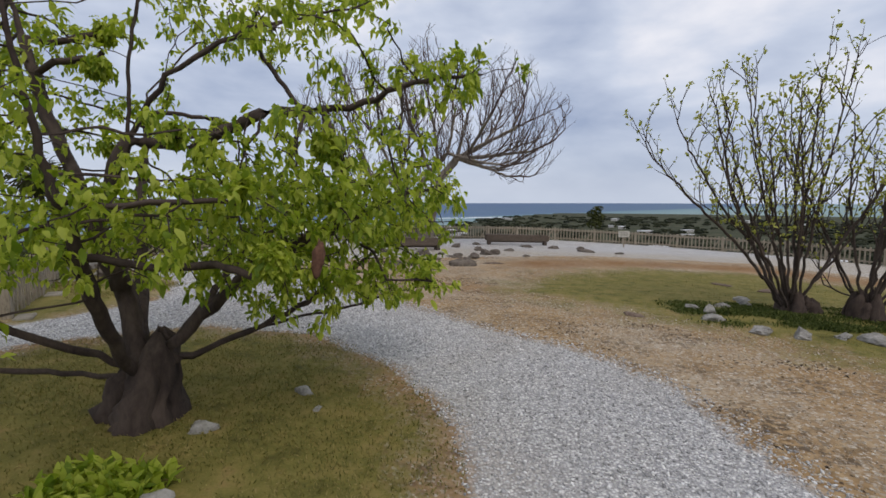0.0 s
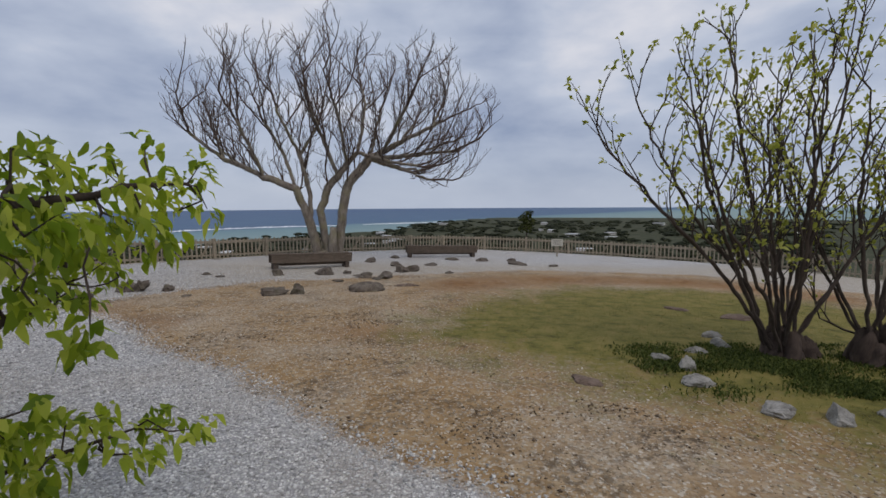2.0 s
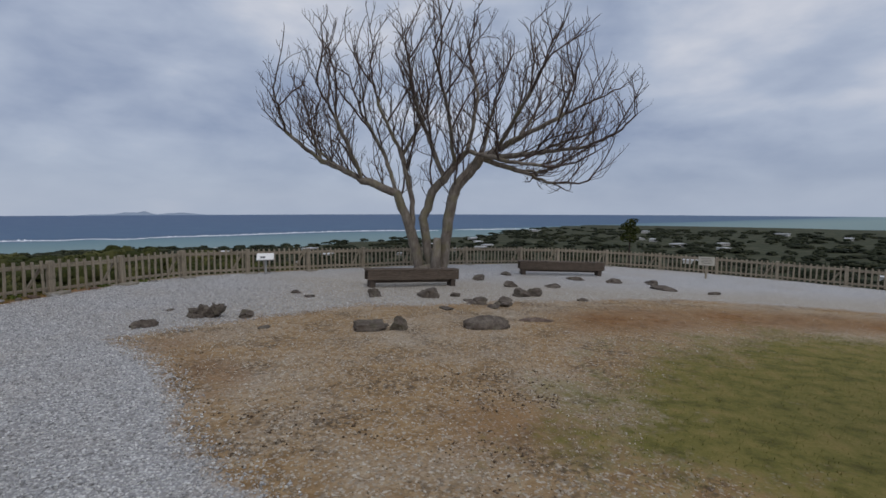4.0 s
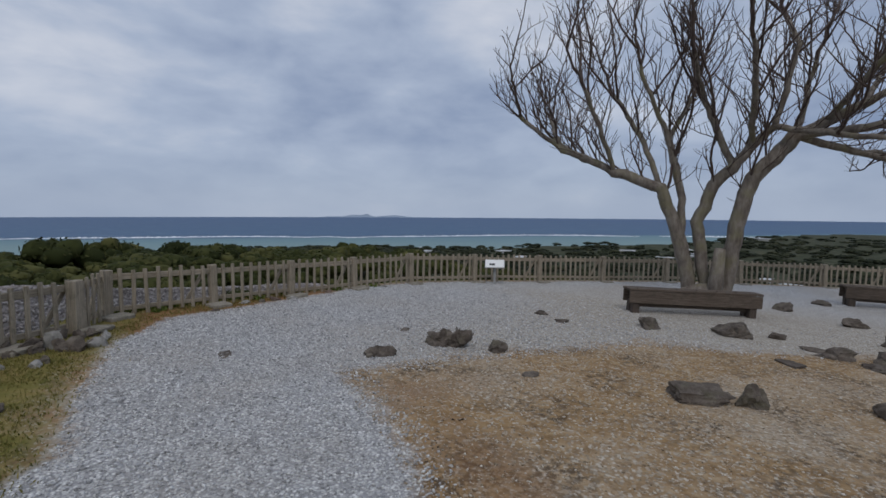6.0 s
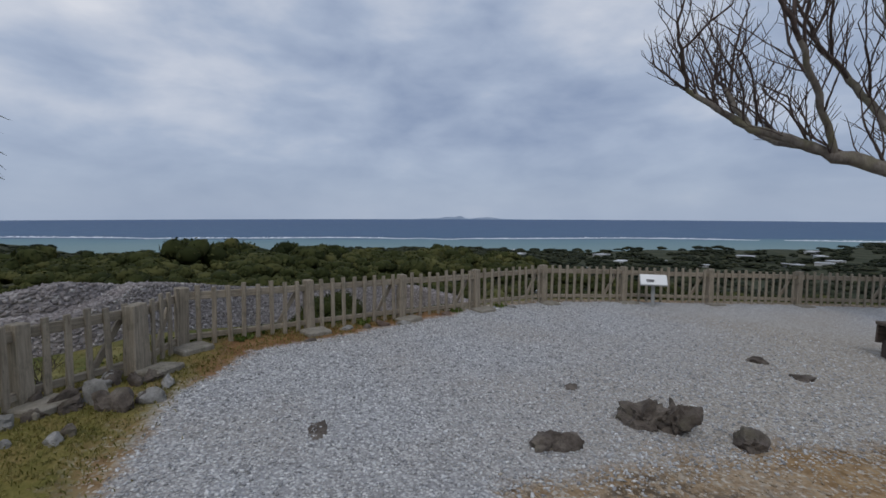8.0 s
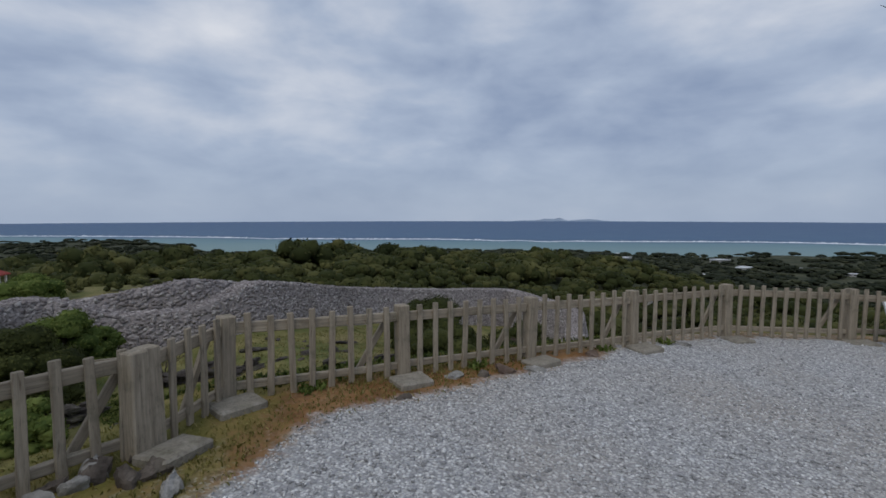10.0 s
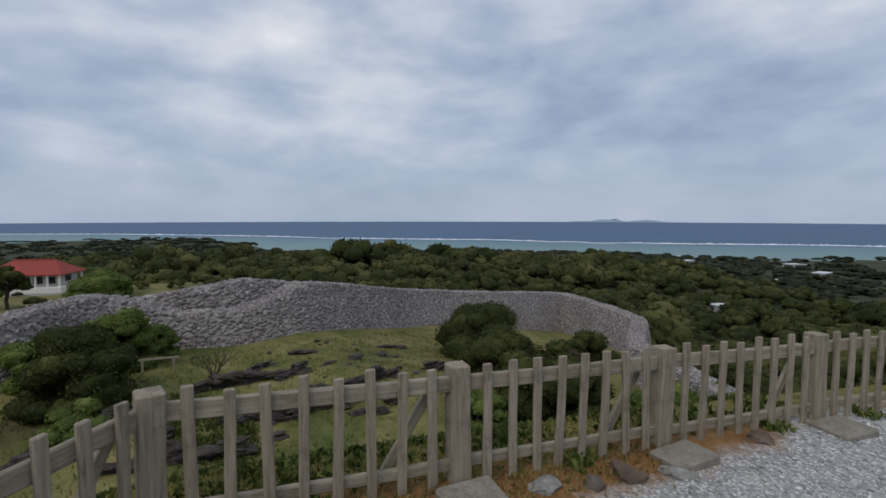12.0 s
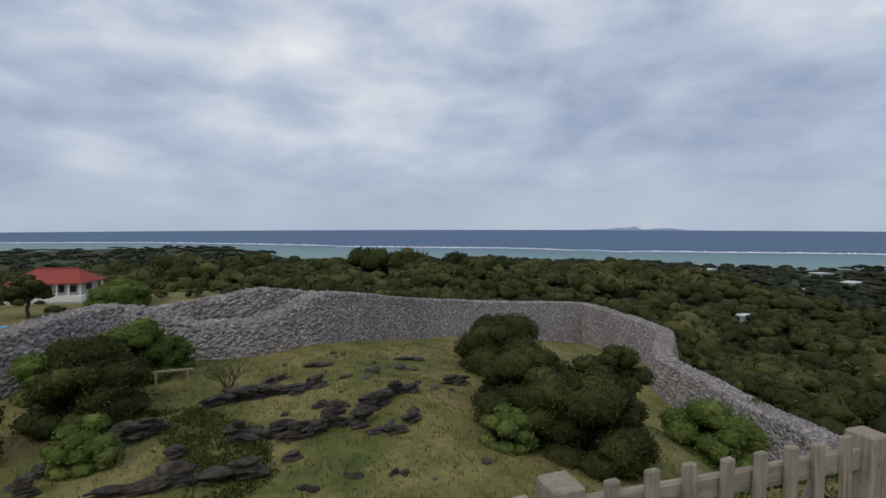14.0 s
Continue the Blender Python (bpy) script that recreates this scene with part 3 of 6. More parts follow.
def rock(x, y, w, h, seed, material=None, label="", depth=None, turn=None, sink=0.0, group="rocks on the hilltop", rough=0.5):
    d = depth or w * 0.75
    z = float(land(x, y))
    bm = rock_mesh("rock", seed, w, d, h, rough, detail=4 if w < 1.0 and seed < 100 else 3)
    ob = part("rock", bm, material or ROCK, m=pose(x, y, z - 0.015 - sink, 0, 0, (seed * 47) % 360 if turn is None else turn), smooth=False)
    ob.data.set_sharp_from_angle(angle=radians(32))
    return tagged(ob, label or "dark weathered limestone rock half sunk in gravel", "rock", group)


HILL_ROCKS = [(-4.73, 11.95, 0.34, 0.15), (-3.67, 12.95, 0.36, 0.15), (-6.15, 11.0, 0.34, 0.025), (-3.82, 15.6, 0.24, 0.09), (-3.38, 15.25, 0.33, 0.08),
              (-2.09, 15.9, 0.56, 0.2), (-0.83, 16.25, 0.66, 0.24), (-0.24, 16.45, 0.27, 0.15), (0.36, 19.66, 0.66, 0.2), (1.22, 20.9, 0.5, 0.13),
              (1.22, 18.44, 0.5, 0.19), (0.3, 15.6, 0.6, 0.18), (0.85, 15.5, 0.62, 0.2), (0.6, 15.2, 0.4, 0.1), (1.35, 16.8, 0.5, 0.22), (1.7, 17.0, 0.45, 0.24),
              (2.41, 18.66, 0.6, 0.1), (-0.35, 14.7, 0.4, 0.07), (2.73, 16.45, 0.26, 0.1), (4.45, 19.99, 0.6, 0.16), (5.68, 20.13, 0.7, 0.18),
              (5.59, 19.02, 0.75, 0.18), (3.38, 20.3, 0.7, 0.12), (-3.05, 12.3, 0.26, 0.05), (-5.1, 13.1, 0.2, 0.05), (0.1, 15.9, 0.4, 0.1), (6.7, 18.5, 0.4, 0.12)]
for i, (x, y, w, h) in enumerate(HILL_ROCKS):
    rock(x, y, w, h, i + 1)
rock(-4.36, 12.74, 0.40, 0.24, 41, turn=20, label="large pitted limestone rock on the gravel", rough=1.15)
rock(-4.12, 12.84, 0.34, 0.36, 42, turn=70, label="upright pitted limestone rock on the gravel", rough=1.2)
rock(-1.45, 12.6, 0.85, 0.17, 43, depth=0.4, turn=15, label="long flat limestone rock on earth", rough=0.5)
rock(-1.0, 12.75, 0.36, 0.28, 44, turn=40, label="jagged limestone rock on earth", rough=0.8)
rock(0.41, 13.25, 0.8, 0.25, 45, depth=0.5, turn=10, label="smooth domed grey rock on earth", rough=0.25)
rock(1.41, 14.0, 0.74, 0.07, 46, RED_ROCK, depth=0.35, turn=8, label="flat reddish stone on bare earth", rough=0.3)
# beside the shrub
for i, (x, y, w, h) in enumerate([(2.85, 7.1, 0.42, 0.06), (4.17, 6.2, 0.36, 0.14), (4.62, 6.05, 0.36, 0.15), (4.15, 7.42, 0.26, 0.16), (4.05, 7.8, 0.3, 0.1),
                                  (4.0, 6.95, 0.42, 0.11), (5.6, 8.95, 0.42, 0.1), (5.3, 8.35, 0.3, 0.15), (6.45, 11.1, 0.5, 0.06), (7.1, 10.35, 0.65, 0.1),
                                  (5.2, 6.1, 0.3, 0.1), (5.45, 5.95, 0.4, 0.16), (4.75, 8.1, 0.3, 0.1), (5.9, 5.6, 0.35, 0.12)]):
    pale = i not in (0, 8, 9)
    rock(x, y, w, h, 60 + i, PALE_ROCK if pale else RED_ROCK, "pale stone among the weeds by the shrub" if pale else "flat reddish stone in the grass", group="stones by the shrub", rough=0.4)
# rubble along the western fence
rock(-7.74, 10.1, 0.26, 0.25, 80, PALE_ROCK, "pale grey boulder leaning at the fence", turn=30, group="rubble by the fence", rough=0.25)
rock(-7.5, 10.2, 0.28, 0.17, 81, label="dark boulder by the fence", group="rubble by the fence", rough=0.3)
rubble = random.Random(9)
for i in range(34):
    k = rubble.random()
    a, b = (Vector(FENCE[3]), Vector(FENCE[4])) if i % 2 else (Vector(FENCE[2]), Vector(FENCE[3]))
    p = a + (b - a) * k + Vector((0.78, 0.62)) * rubble.uniform(0.0, 0.75)
    s = rubble.uniform(0.10, 0.27)
    rock(p.x, p.y, s, s * rubble.uniform(0.45, 0.85), 90 + i, [ROCK, ROCK, PALE_ROCK][i % 3], "broken stone in the rubble at the fence", group="rubble by the fence", rough=0.55)
for i, (x, y, s) in enumerate([(-5.9, 8.75, 0.5), (-6.35, 9.05, 0.36), (-8.1, 12.95, 0.3), (-8.0, 13.2, 0.26), (-7.95, 13.45, 0.32), (-7.8, 13.7, 0.28), (-8.0, 12.3, 0.22), (-7.75, 14.6, 0.3), (-7.35, 15.9, 0.26)]):
    rock(x, y, s * 0.75, s * 0.25, 130 + i, [ROCK, RED_ROCK, PALE_ROCK][i % 3] if i > 1 else ROCK, label="flat weathered stone along the fence", group="stones along the fence", rough=0.4)


# ---- plants: shared code ----
def fast_mesh(name, verts, faces, smooth=False):
    """A mesh from arrays: verts (n, 3), faces (m, 3 or 4)."""
    verts, faces = np.asarray(verts, np.float32), np.asarray(faces, np.int32)
    me = bpy.data.meshes.new(name)
    me.vertices.add(len(verts))
    me.vertices.foreach_set("co", verts.ravel())
    k = faces.shape[1]
    me.loops.add(faces.size)
    me.loops.foreach_set("vertex_index", faces.ravel())
    me.polygons.add(len(faces))
    me.polygons.foreach_set("loop_start", np.arange(0, faces.size, k, dtype=np.int32))
    me.update(calc_edges=True)
    if smooth:
        me.shade_smooth()
    return me


def grow(limbs, targets, step, reach, kill, lift=0.05, rounds=120, seed=0, jitter=0.1):
    """A branching skeleton: limbs are first polylines, which then grow towards the target points. Returns places and parents."""
    rng = np.random.RandomState(seed)
    pos, parent = [], []
    for line in limbs:
        line = [np.array(p, float) for p in line]
        last = -1
        if pos:
            d = [np.linalg.norm(p - line[0]) for p in pos]
            last = int(np.argmin(d)) if min(d) < 0.4 else -1
        for a, b in zip(line[:-1], line[1:]):
            n = max(1, int(np.linalg.norm(b - a) / step))
            for i in range(n + 1 if last == -1 else n):
                k = i / n if last == -1 else (i + 1) / n
                p = a + (b - a) * k + rng.normal(0, step * 0.10, 3)
                pos.append(p)
                parent.append(last)
                last = len(pos) - 1
    t = np.array(targets, float)
    p = np.array(pos)
    near_d, near_i = np.full(len(t), 1e9), np.zeros(len(t), int)

    def look_at(start, near_d, near_i):
        new_p = np.array(pos[start:])
        d = np.linalg.norm(t[:, None] - new_p[None], axis=2)
        i = d.argmin(1)
        m = d[np.arange(len(t)), i]
        better = m < near_d
        return np.where(better, m, near_d), np.where(better, i + start, near_i)

    near_d, near_i = look_at(0, near_d, near_i)
    for _ in range(rounds):
        alive = near_d > kill
        t, near_d, near_i = t[alive], near_d[alive], near_i[alive]
        use = near_d < reach
        if not use.any():
            break
        start = len(pos)
        for i in np.unique(near_i[use]):
            way = (t[use & (near_i == i)] - pos[i])
            way = (way / np.linalg.norm(way, axis=1)[:, None]).sum(0)
            way = way / (np.linalg.norm(way) + 1e-9) + rng.normal(0, jitter, 3) + (0, 0, lift)
            pos.append(pos[i] + step * way / np.linalg.norm(way))
            parent.append(int(i))
        near_d, near_i = look_at(start, near_d, near_i)
        if len(pos) > 14000:
            break
    return np.array(pos), np.array(parent)


def ramify(limbs, levels, inside, seed, step=0.17):
    """A skeleton of limbs that bear side shoots, which bear side shoots in turn. levels: spacing, length, angle, lift of each order of shoots."""
    rng = np.random.RandomState(seed)
    pos, parent, runs = [], [], []
    for line in limbs:
        line = [np.array(p, float) for p in line]
        last, run = -1, []
        if pos:
            d = np.linalg.norm(np.array(pos) - line[0], axis=1)
            last = int(d.argmin()) if d.min() < 0.4 else -1
        for a, b in zip(line[:-1], line[1:]):
            n = max(1, int(np.linalg.norm(b - a) / step))
            for i in range(n):
                pos.append(a + (b - a) * (i + 1) / n + rng.normal(0, step * 0.09, 3))
                parent.append(last)
                last = len(pos) - 1
                run.append(last)
        runs.append((run, 1.0))
    for order, (spacing, length, angle, lift, fine) in enumerate(levels):
        made = []
        for run, vigour in runs:
            gap = spacing * rng.rand()
            for j in range(1, len(run)):
                gap += np.linalg.norm(pos[run[j]] - pos[run[j - 1]])
                if gap < spacing or (order == 0 and j < 0.28 * len(run)):
                    continue
                gap = -spacing * 0.4 * rng.rand()
                tan = pos[run[j]] - pos[run[j - 1]]
                tan /= np.linalg.norm(tan) + 1e-9
                side = np.cross(tan, rng.normal(0, 1, 3))
                side /= np.linalg.norm(side) + 1e-9
                if side[2] < -0.2:
                    side = -side
                ang = math.radians(rng.normal(angle, 9))
                way = tan * math.cos(ang) + side * math.sin(ang)
                p, last, shoot = pos[run[j]], run[j], [run[j]]
                total = length * rng.uniform(0.55, 1.2) * (1.15 - 0.45 * j / len(run))
                for _ in range(max(2, int(total / fine))):
                    way = way + (0, 0, lift) + rng.normal(0, 0.115, 3)
                    way /= np.linalg.norm(way)
                    p = p + way * fine
                    if not inside(p):
                        break
                    pos.append(p)
                    parent.append(last)
                    last = len(pos) - 1
                    shoot.append(last)
                if len(shoot) > 2:
                    made.append((shoot, 1.0))
        runs = runs + made if order < len(levels) - 2 else made
    return np.array(pos), np.array(parent)


def skin(pos, parent, tip, power, widest, flare=1.0):
    """Tapered tubes along a skeleton. Returns verts, quads, their radii, the radii of the skeleton and the indices of the tips."""
    n = len(pos)
    load = np.zeros(n)
    has = np.zeros(n, bool)
    has[parent[parent >= 0]] = True
    load[~has] = 1
    for i in range(n - 1, -1, -1):
        if load[i] == 0:
            load[i] = 1
        if parent[i] >= 0:
            load[parent[i]] += load[i]
    rad = np.minimum(tip * load ** (1 / power), widest)
    verts, faces, thick, count = [], [], [], 0
    first_child = {}
    order = np.argsort(-load, kind="stable")
    for i in order:
        if parent[i] >= 0 and parent[i] not in first_child:
            first_child[parent[i]] = i
    started = [i for i in range(n) if parent[i] < 0 or first_child.get(parent[i]) != i]
    for s in started:
        chain = [] if parent[s] < 0 else [parent[s]]
        k = s
        while True:
            chain.append(k)
            if k not in first_child:
                break
            k = first_child[k]
        if len(chain) < 2:
            continue
        r0 = rad[s]
        sides = 8 if r0 > 0.12 else 6 if r0 > 0.04 else 4 if r0 > 0.018 else 3
        pts = pos[chain]
        tang = np.gradient(pts, axis=0)
        tang /= np.linalg.norm(tang, axis=1)[:, None] + 1e-9
        ref = np.array([1.0, 0.15, 0.1]) if abs(tang[0][0]) < 0.8 else np.array([0.1, 1.0, 0.2])
        ang = np.arange(sides) * 2 * np.pi / sides
        for j, (p, tg) in enumerate(zip(pts, tang)):
            u = np.cross(tg, ref)
            u /= np.linalg.norm(u) + 1e-9
            v = np.cross(tg, u)
            r = min(rad[chain[j]], r0 * 1.05)
            if j == len(pts) - 1:
                r *= 0.45
            verts.append(p + r * (np.cos(ang)[:, None] * u + np.sin(ang)[:, None] * v))
        for j in range(len(pts) - 1):
            a, b = count + j * sides, count + (j + 1) * sides
            faces += [(a + q, a + (q + 1) % sides, b + (q + 1) % sides, b + q) for q in range(sides)]
            thick += [min(rad[chain[j]], r0 * 1.05)] * sides
        count += len(pts) * sides
    return np.concatenate(verts), np.array(faces), np.array(thick), rad, np.where(~has)[0]


def bundle(count, spread, height, thick, seed, lean=(0.0, 0.0)):
    """Stems grown together into a fluted stump with broken tops. Returns verts and quads."""
    rng = np.random.RandomState(seed)
    vs, fs, total, sides = [], [], 0, 9
    for k in range(count):
        a = 6.283 * k / count + rng.uniform(-0.3, 0.3)
        rad_in = spread * (0.25 + 0.75 * rng.rand())
        tall = height * rng.uniform(0.55, 1.1)
        rows = 8
        for j in range(rows):
            t_ = j / (rows - 1)
            c = np.array([math.cos(a + 0.7 * t_) * rad_in * (1.25 - 0.55 * t_) + lean[0] * t_, math.sin(a + 0.7 * t_) * rad_in * (1.25 - 0.55 * t_) + lean[1] * t_, -0.12 + (tall + 0.12) * t_])
            w = thick * (1.35 - 0.6 * t_) * (0.25 if j == rows - 1 else 1.0)
            ang = np.arange(sides) * 6.283 / sides
            ring_ = w * (1 + rng.normal(0, 0.16, sides))
            vs.append(c + np.stack([np.cos(ang) * ring_, np.sin(ang) * ring_, rng.normal(0, 0.02, sides)], 1))
        for j in range(rows - 1):
            p, q = total + j * sides, total + (j + 1) * sides
            fs += [(p + i, p + (i + 1) % sides, q + (i + 1) % sides, q + i) for i in range(sides)]
        total += rows * sides
    return np.concatenate(vs), np.array(fs)


def leaf_cards(places, ways, length, width, seed, droop=0.3, spread=0.6):
    """One folded, curling leaf at each place, pointing roughly along its way."""
    rng = np.random.RandomState(seed)
    n = len(places)
    w = ways + rng.normal(0, spread, (n, 3)) - (0, 0, droop)
    w /= np.linalg.norm(w, axis=1)[:, None]
    side = np.cross(w, rng.normal(0, 0.5, (n, 3)) + (0, 0, 1))
    side /= np.linalg.norm(side, axis=1)[:, None] + 1e-9
    up = np.cross(side, w)
    ln = (length * rng.uniform(0.65, 1.25, n))[:, None]
    wd = (width * rng.uniform(0.7, 1.2, n))[:, None]
    base = places
    mid_l = places + w * ln * 0.5 + side * wd * 0.5 + up * wd * 0.22
    mid_r = places + w * ln * 0.5 - side * wd * 0.5 + up * wd * 0.22
    spine = places + w * ln * 0.5
    curl = -up * ln * 0.22 - np.array([0, 0, 0.12]) * ln
    far_l = places + w * ln * 0.78 + side * wd * 0.33 + curl * 0.45
    far_r = places + w * ln * 0.78 - side * wd * 0.33 + curl * 0.45
    tip_ = places + w * ln * 0.98 + curl
    near_l = places + w * ln * 0.2 + side * wd * 0.36
    near_r = places + w * ln * 0.2 - side * wd * 0.36
    verts = np.stack([base, near_l, near_r, mid_l, spine, mid_r, far_l, far_r, tip_], 1).reshape(-1, 3)
    k = np.arange(n)[:, None] * 9
    faces = np.concatenate([k + q for q in ([0, 2, 1], [1, 4, 3], [1, 2, 4], [2, 5, 4], [3, 4, 6], [4, 7, 6], [4, 5, 7], [6, 7, 8])])
    return verts, faces


def bark_material(name, pale, dark, moss=None, scale=9.0):
    m = Nodes(name)
    v = m.where("world", (1, 1, 0.35))
    g_ = m.noise(v, scale, 7.0, 0.7)
    color = m.ramp(g_, [(0.3, dark), (0.52, tuple((a + b) / 2 for a, b in zip(pale, dark))), (0.7, pale)])
    if moss:
        color = m.mix(m.span(m.noise(m.where(), 2.0, 5.0), 0.5, 0.7, 0.0, 0.7), color, moss)
    m.bump(g_, 0.7, 0.02)
    return m.done(color, 0.9, 0.15)


BARK_PALE = bark_material("pale_grey_bark", (0.281, 0.250, 0.211), (0.094, 0.074, 0.062), (0.21, 0.195, 0.105))
BARK_DARK = bark_material("dark_brown_bark", (0.10, 0.075, 0.062), (0.03, 0.022, 0.02))
BARK_SHRUB = bark_material("grey_brown_shrub_bark", (0.105, 0.082, 0.068), (0.032, 0.024, 0.021))
BARK_TWIG = bark_material("dark_twig_bark", (0.14, 0.105, 0.09), (0.05, 0.037, 0.033))
LEAF_SPRING = leaf_material("fresh_spring_leaves", (0.15, 0.24, 0.028), (0.32, 0.41, 0.045), (0.54, 0.60, 0.12), 0.5, 0.62, gloss=0.25)
LEAF_YELLOW = leaf_material("young_yellow_green_leaves", (0.22, 0.25, 0.05), (0.36, 0.38, 0.08), (0.52, 0.52, 0.17), 0.55, 0.45)
LEAF_DARK = leaf_material("dark_evergreen_leaves", (0.020, 0.026, 0.009), (0.044, 0.052, 0.016), (0.10, 0.108, 0.034), 0.8, 0.1, 0.6, 0.72)
LEAF_MID = leaf_material("mid_green_leaves", (0.06, 0.09, 0.024), (0.11, 0.15, 0.038), (0.20, 0.235, 0.07), 0.8, 0.25, 0.8, 0.6)
LEAF_FOREST = leaf_material("mixed_woodland_leaves", (0.017, 0.023, 0.008), (0.046, 0.054, 0.018), (0.13, 0.125, 0.046), 0.85, 0.1, 0.055, 0.75)
# far crowns: darker, with the bluish grey of distance haze put into the leaf colour
LEAF_FAR = leaf_material("haze_dulled_far_leaves", (0.014, 0.019, 0.012), (0.028, 0.034, 0.02), (0.07, 0.074, 0.042), 0.85, 0.1, 0.02, 0.7)
MEADOW_GRASS = leaf_material("valley_grass_blades", (0.07, 0.075, 0.025), (0.14, 0.13, 0.045), (0.23, 0.19, 0.08), 0.7, 0.3, 0.3)
WEED = leaf_material("green_weeds", (0.03, 0.046, 0.013), (0.06, 0.082, 0.022), (0.13, 0.15, 0.045), 0.7, 0.25)
DRY_GRASS = leaf_material("dry_grass_blades", (0.10, 0.10, 0.03), (0.20, 0.18, 0.06), (0.33, 0.27, 0.12), 0.7, 0.3)


# ---- the great bare tree ----
def build_bare_tree(bx, by):
    bz = float(land(bx, by)) - 0.1
    root = tagged(empty("tree", Matrix.Translation((bx, by, bz))), "large bare tree with pale forked trunks behind a bench", "tree")
    limbs = [
        [(-0.25, 0, 0), (-0.42, -0.05, 0.8), (-0.65, -0.1, 1.7), (-1.0, -0.15, 2.65), (-2.0, -0.3, 3.05), (-3.2, -0.4, 3.62), (-4.3, -0.3, 4.45), (-5.1, -0.2, 5.2)],
        [(-1.0, -0.15, 2.65), (-1.5, 0.5, 3.9), (-2.3, 1.0, 5.2), (-2.8, 1.3, 6.5)],
        [(-2.0, -0.3, 3.05), (-2.5, -1.2, 4.6), (-3.0, -2.0, 5.8)],
        [(0.0, 0.05, 0), (-0.12, 0.05, 0.9), (-0.25, 0.1, 1.9), (0.05, 0.1, 2.7), (0.7, 0.05, 3.5), (1.1, 0, 3.9), (1.4, -0.2, 5.5)],
        [(0.4, 0.05, 3.1), (-0.2, 0.3, 4.6), (-0.8, 0.6, 5.8)],
        [(0.7, 0.05, 3.5), (0.6, -1.2, 4.8), (0.3, -2.4, 6.0)],
        [(0.3, 0, 0), (0.42, 0, 0.9), (0.52, 0, 2.0), (0.75, 0, 2.85), (1.5, 0.1, 3.7), (2.6, 0.1, 4.3), (3.8, 0.1, 4.9), (5.1, 0, 5.5), (6.0, -0.1, 5.9)],
        [(1.5, 0.1, 3.7), (3.0, -0.6, 3.75), (4.4, -1.0, 3.9)],
        [(1.5, 0.1, 3.7), (1.9, 0.9, 5.4), (2.4, 1.3, 7.0)],
        [(2.6, 0.1, 4.3), (3.2, 1.6, 5.2), (3.6, 2.8, 6.0)],
        [(2.0, 0.1, 4.0), (2.6, -1.4, 5.0), (3.2, -2.6, 6.0)],
        [(-0.55, -0.08, 1.5), (-0.6, 0.1, 2.6), (-0.9, 0.2, 3.8), (-1.5, -0.4, 5.2), (-1.7, -0.8, 6.6)],
        [(-0.2, 0.3, 4.6), (-0.5, -0.6, 5.6), (-0.6, -1.2, 7.0)],
        [(-3.2, -0.4, 3.55), (-3.9, 0.7, 4.8), (-4.4, 1.3, 6.0)],
        [(-4.3, -0.3, 4.35), (-4.4, -0.9, 5.6), (-4.4, -1.2, 6.2)],
        [(3.8, 0.1, 5.0), (4.3, 0.8, 6.0), (4.6, 1.2, 7.0)],
        [(3.0, -0.6, 3.75), (4.0, 0.2, 4.2), (5.3, 0.6, 4.7)],
        [(4.4, -1.0, 3.9), (5.2, -1.2, 4.3), (5.7, -1.2, 4.8)],
        [(1.1, 0.0, 3.9), (2.3, -0.9, 3.5), (3.4, -1.5, 3.3), (4.3, -1.7, 3.5)],
        [(1.5, 0.1, 3.7), (2.6, 0.7, 3.4), (3.6, 0.9, 3.05), (4.6, 0.9, 3.0), (5.2, 0.8, 3.2)],
        [(2.6, 0.7, 3.4), (3.4, 1.5, 3.4), (4.4, 2.0, 3.7)],
        [(-2.0, -0.3, 3.05), (-3.0, 0.6, 3.5), (-3.9, 1.1, 4.2), (-4.5, 1.3, 5.0)],
        [(1.4, -0.2, 5.5), (1.2, 0.7, 6.6), (1.1, 1.1, 7.6)],
        [(-0.9, 0.2, 3.8), (-0.4, 1.3, 5.0), (-0.2, 2.2, 6.2)],
    ]
    def in_crown(p):
        rho = math.hypot((p[0] - 0.45) / 5.8, p[1] / 4.4)
        if rho > 1:
            return False
        top = 4.9 + 3.55 * math.sqrt(1 - rho ** 2.4) + 0.2 * math.sin(3 * p[0]) - 0.55 * math.exp(-((p[0] + 1.3) / 0.7) ** 2)
        low = (2.5 if p[0] < 0 else 2.1) + (1.8 if p[0] < 0 else 1.3) * rho ** 3.4
        return low < p[2] < top

    pos, parent = ramify(limbs, [(0.4, 2.5, 42, 0.045, 0.2), (0.24, 1.2, 40, 0.04, 0.15), (0.115, 0.46, 44, 0.03, 0.1)], in_crown, 3)
    v, f, wide, rad, tips = skin(pos, parent, 0.0066, 2.28, 0.225)
    part_ob = put_mesh("trunk", fast_mesh("trunk", v, f[wide >= 0.045], True), BARK_PALE, root, label="pale grey forked trunks")
    put_mesh("crown", fast_mesh("crown", v, f[wide < 0.045], True), BARK_TWIG, root, label="dense dark bare twigs")
    # a broken stub between the trunks
    bm = bmesh.new()
    bmesh.ops.create_cone(bm, segments=9, radius1=0.19, radius2=0.11, depth=1.35, cap_ends=True)
    for q in bm.verts:
        q.co += Vector((0, 0, 0.66)) + noise.noise_vector(q.co * 4) * 0.05
    part("stub", bm, BARK_PALE, root, "mossy broken stub", m=pose(0.12, -0.22, 0, 4, 5, 0), smooth=True)
    bm = bmesh.new()
    bmesh.ops.create_icosphere(bm, subdivisions=3, radius=0.62)
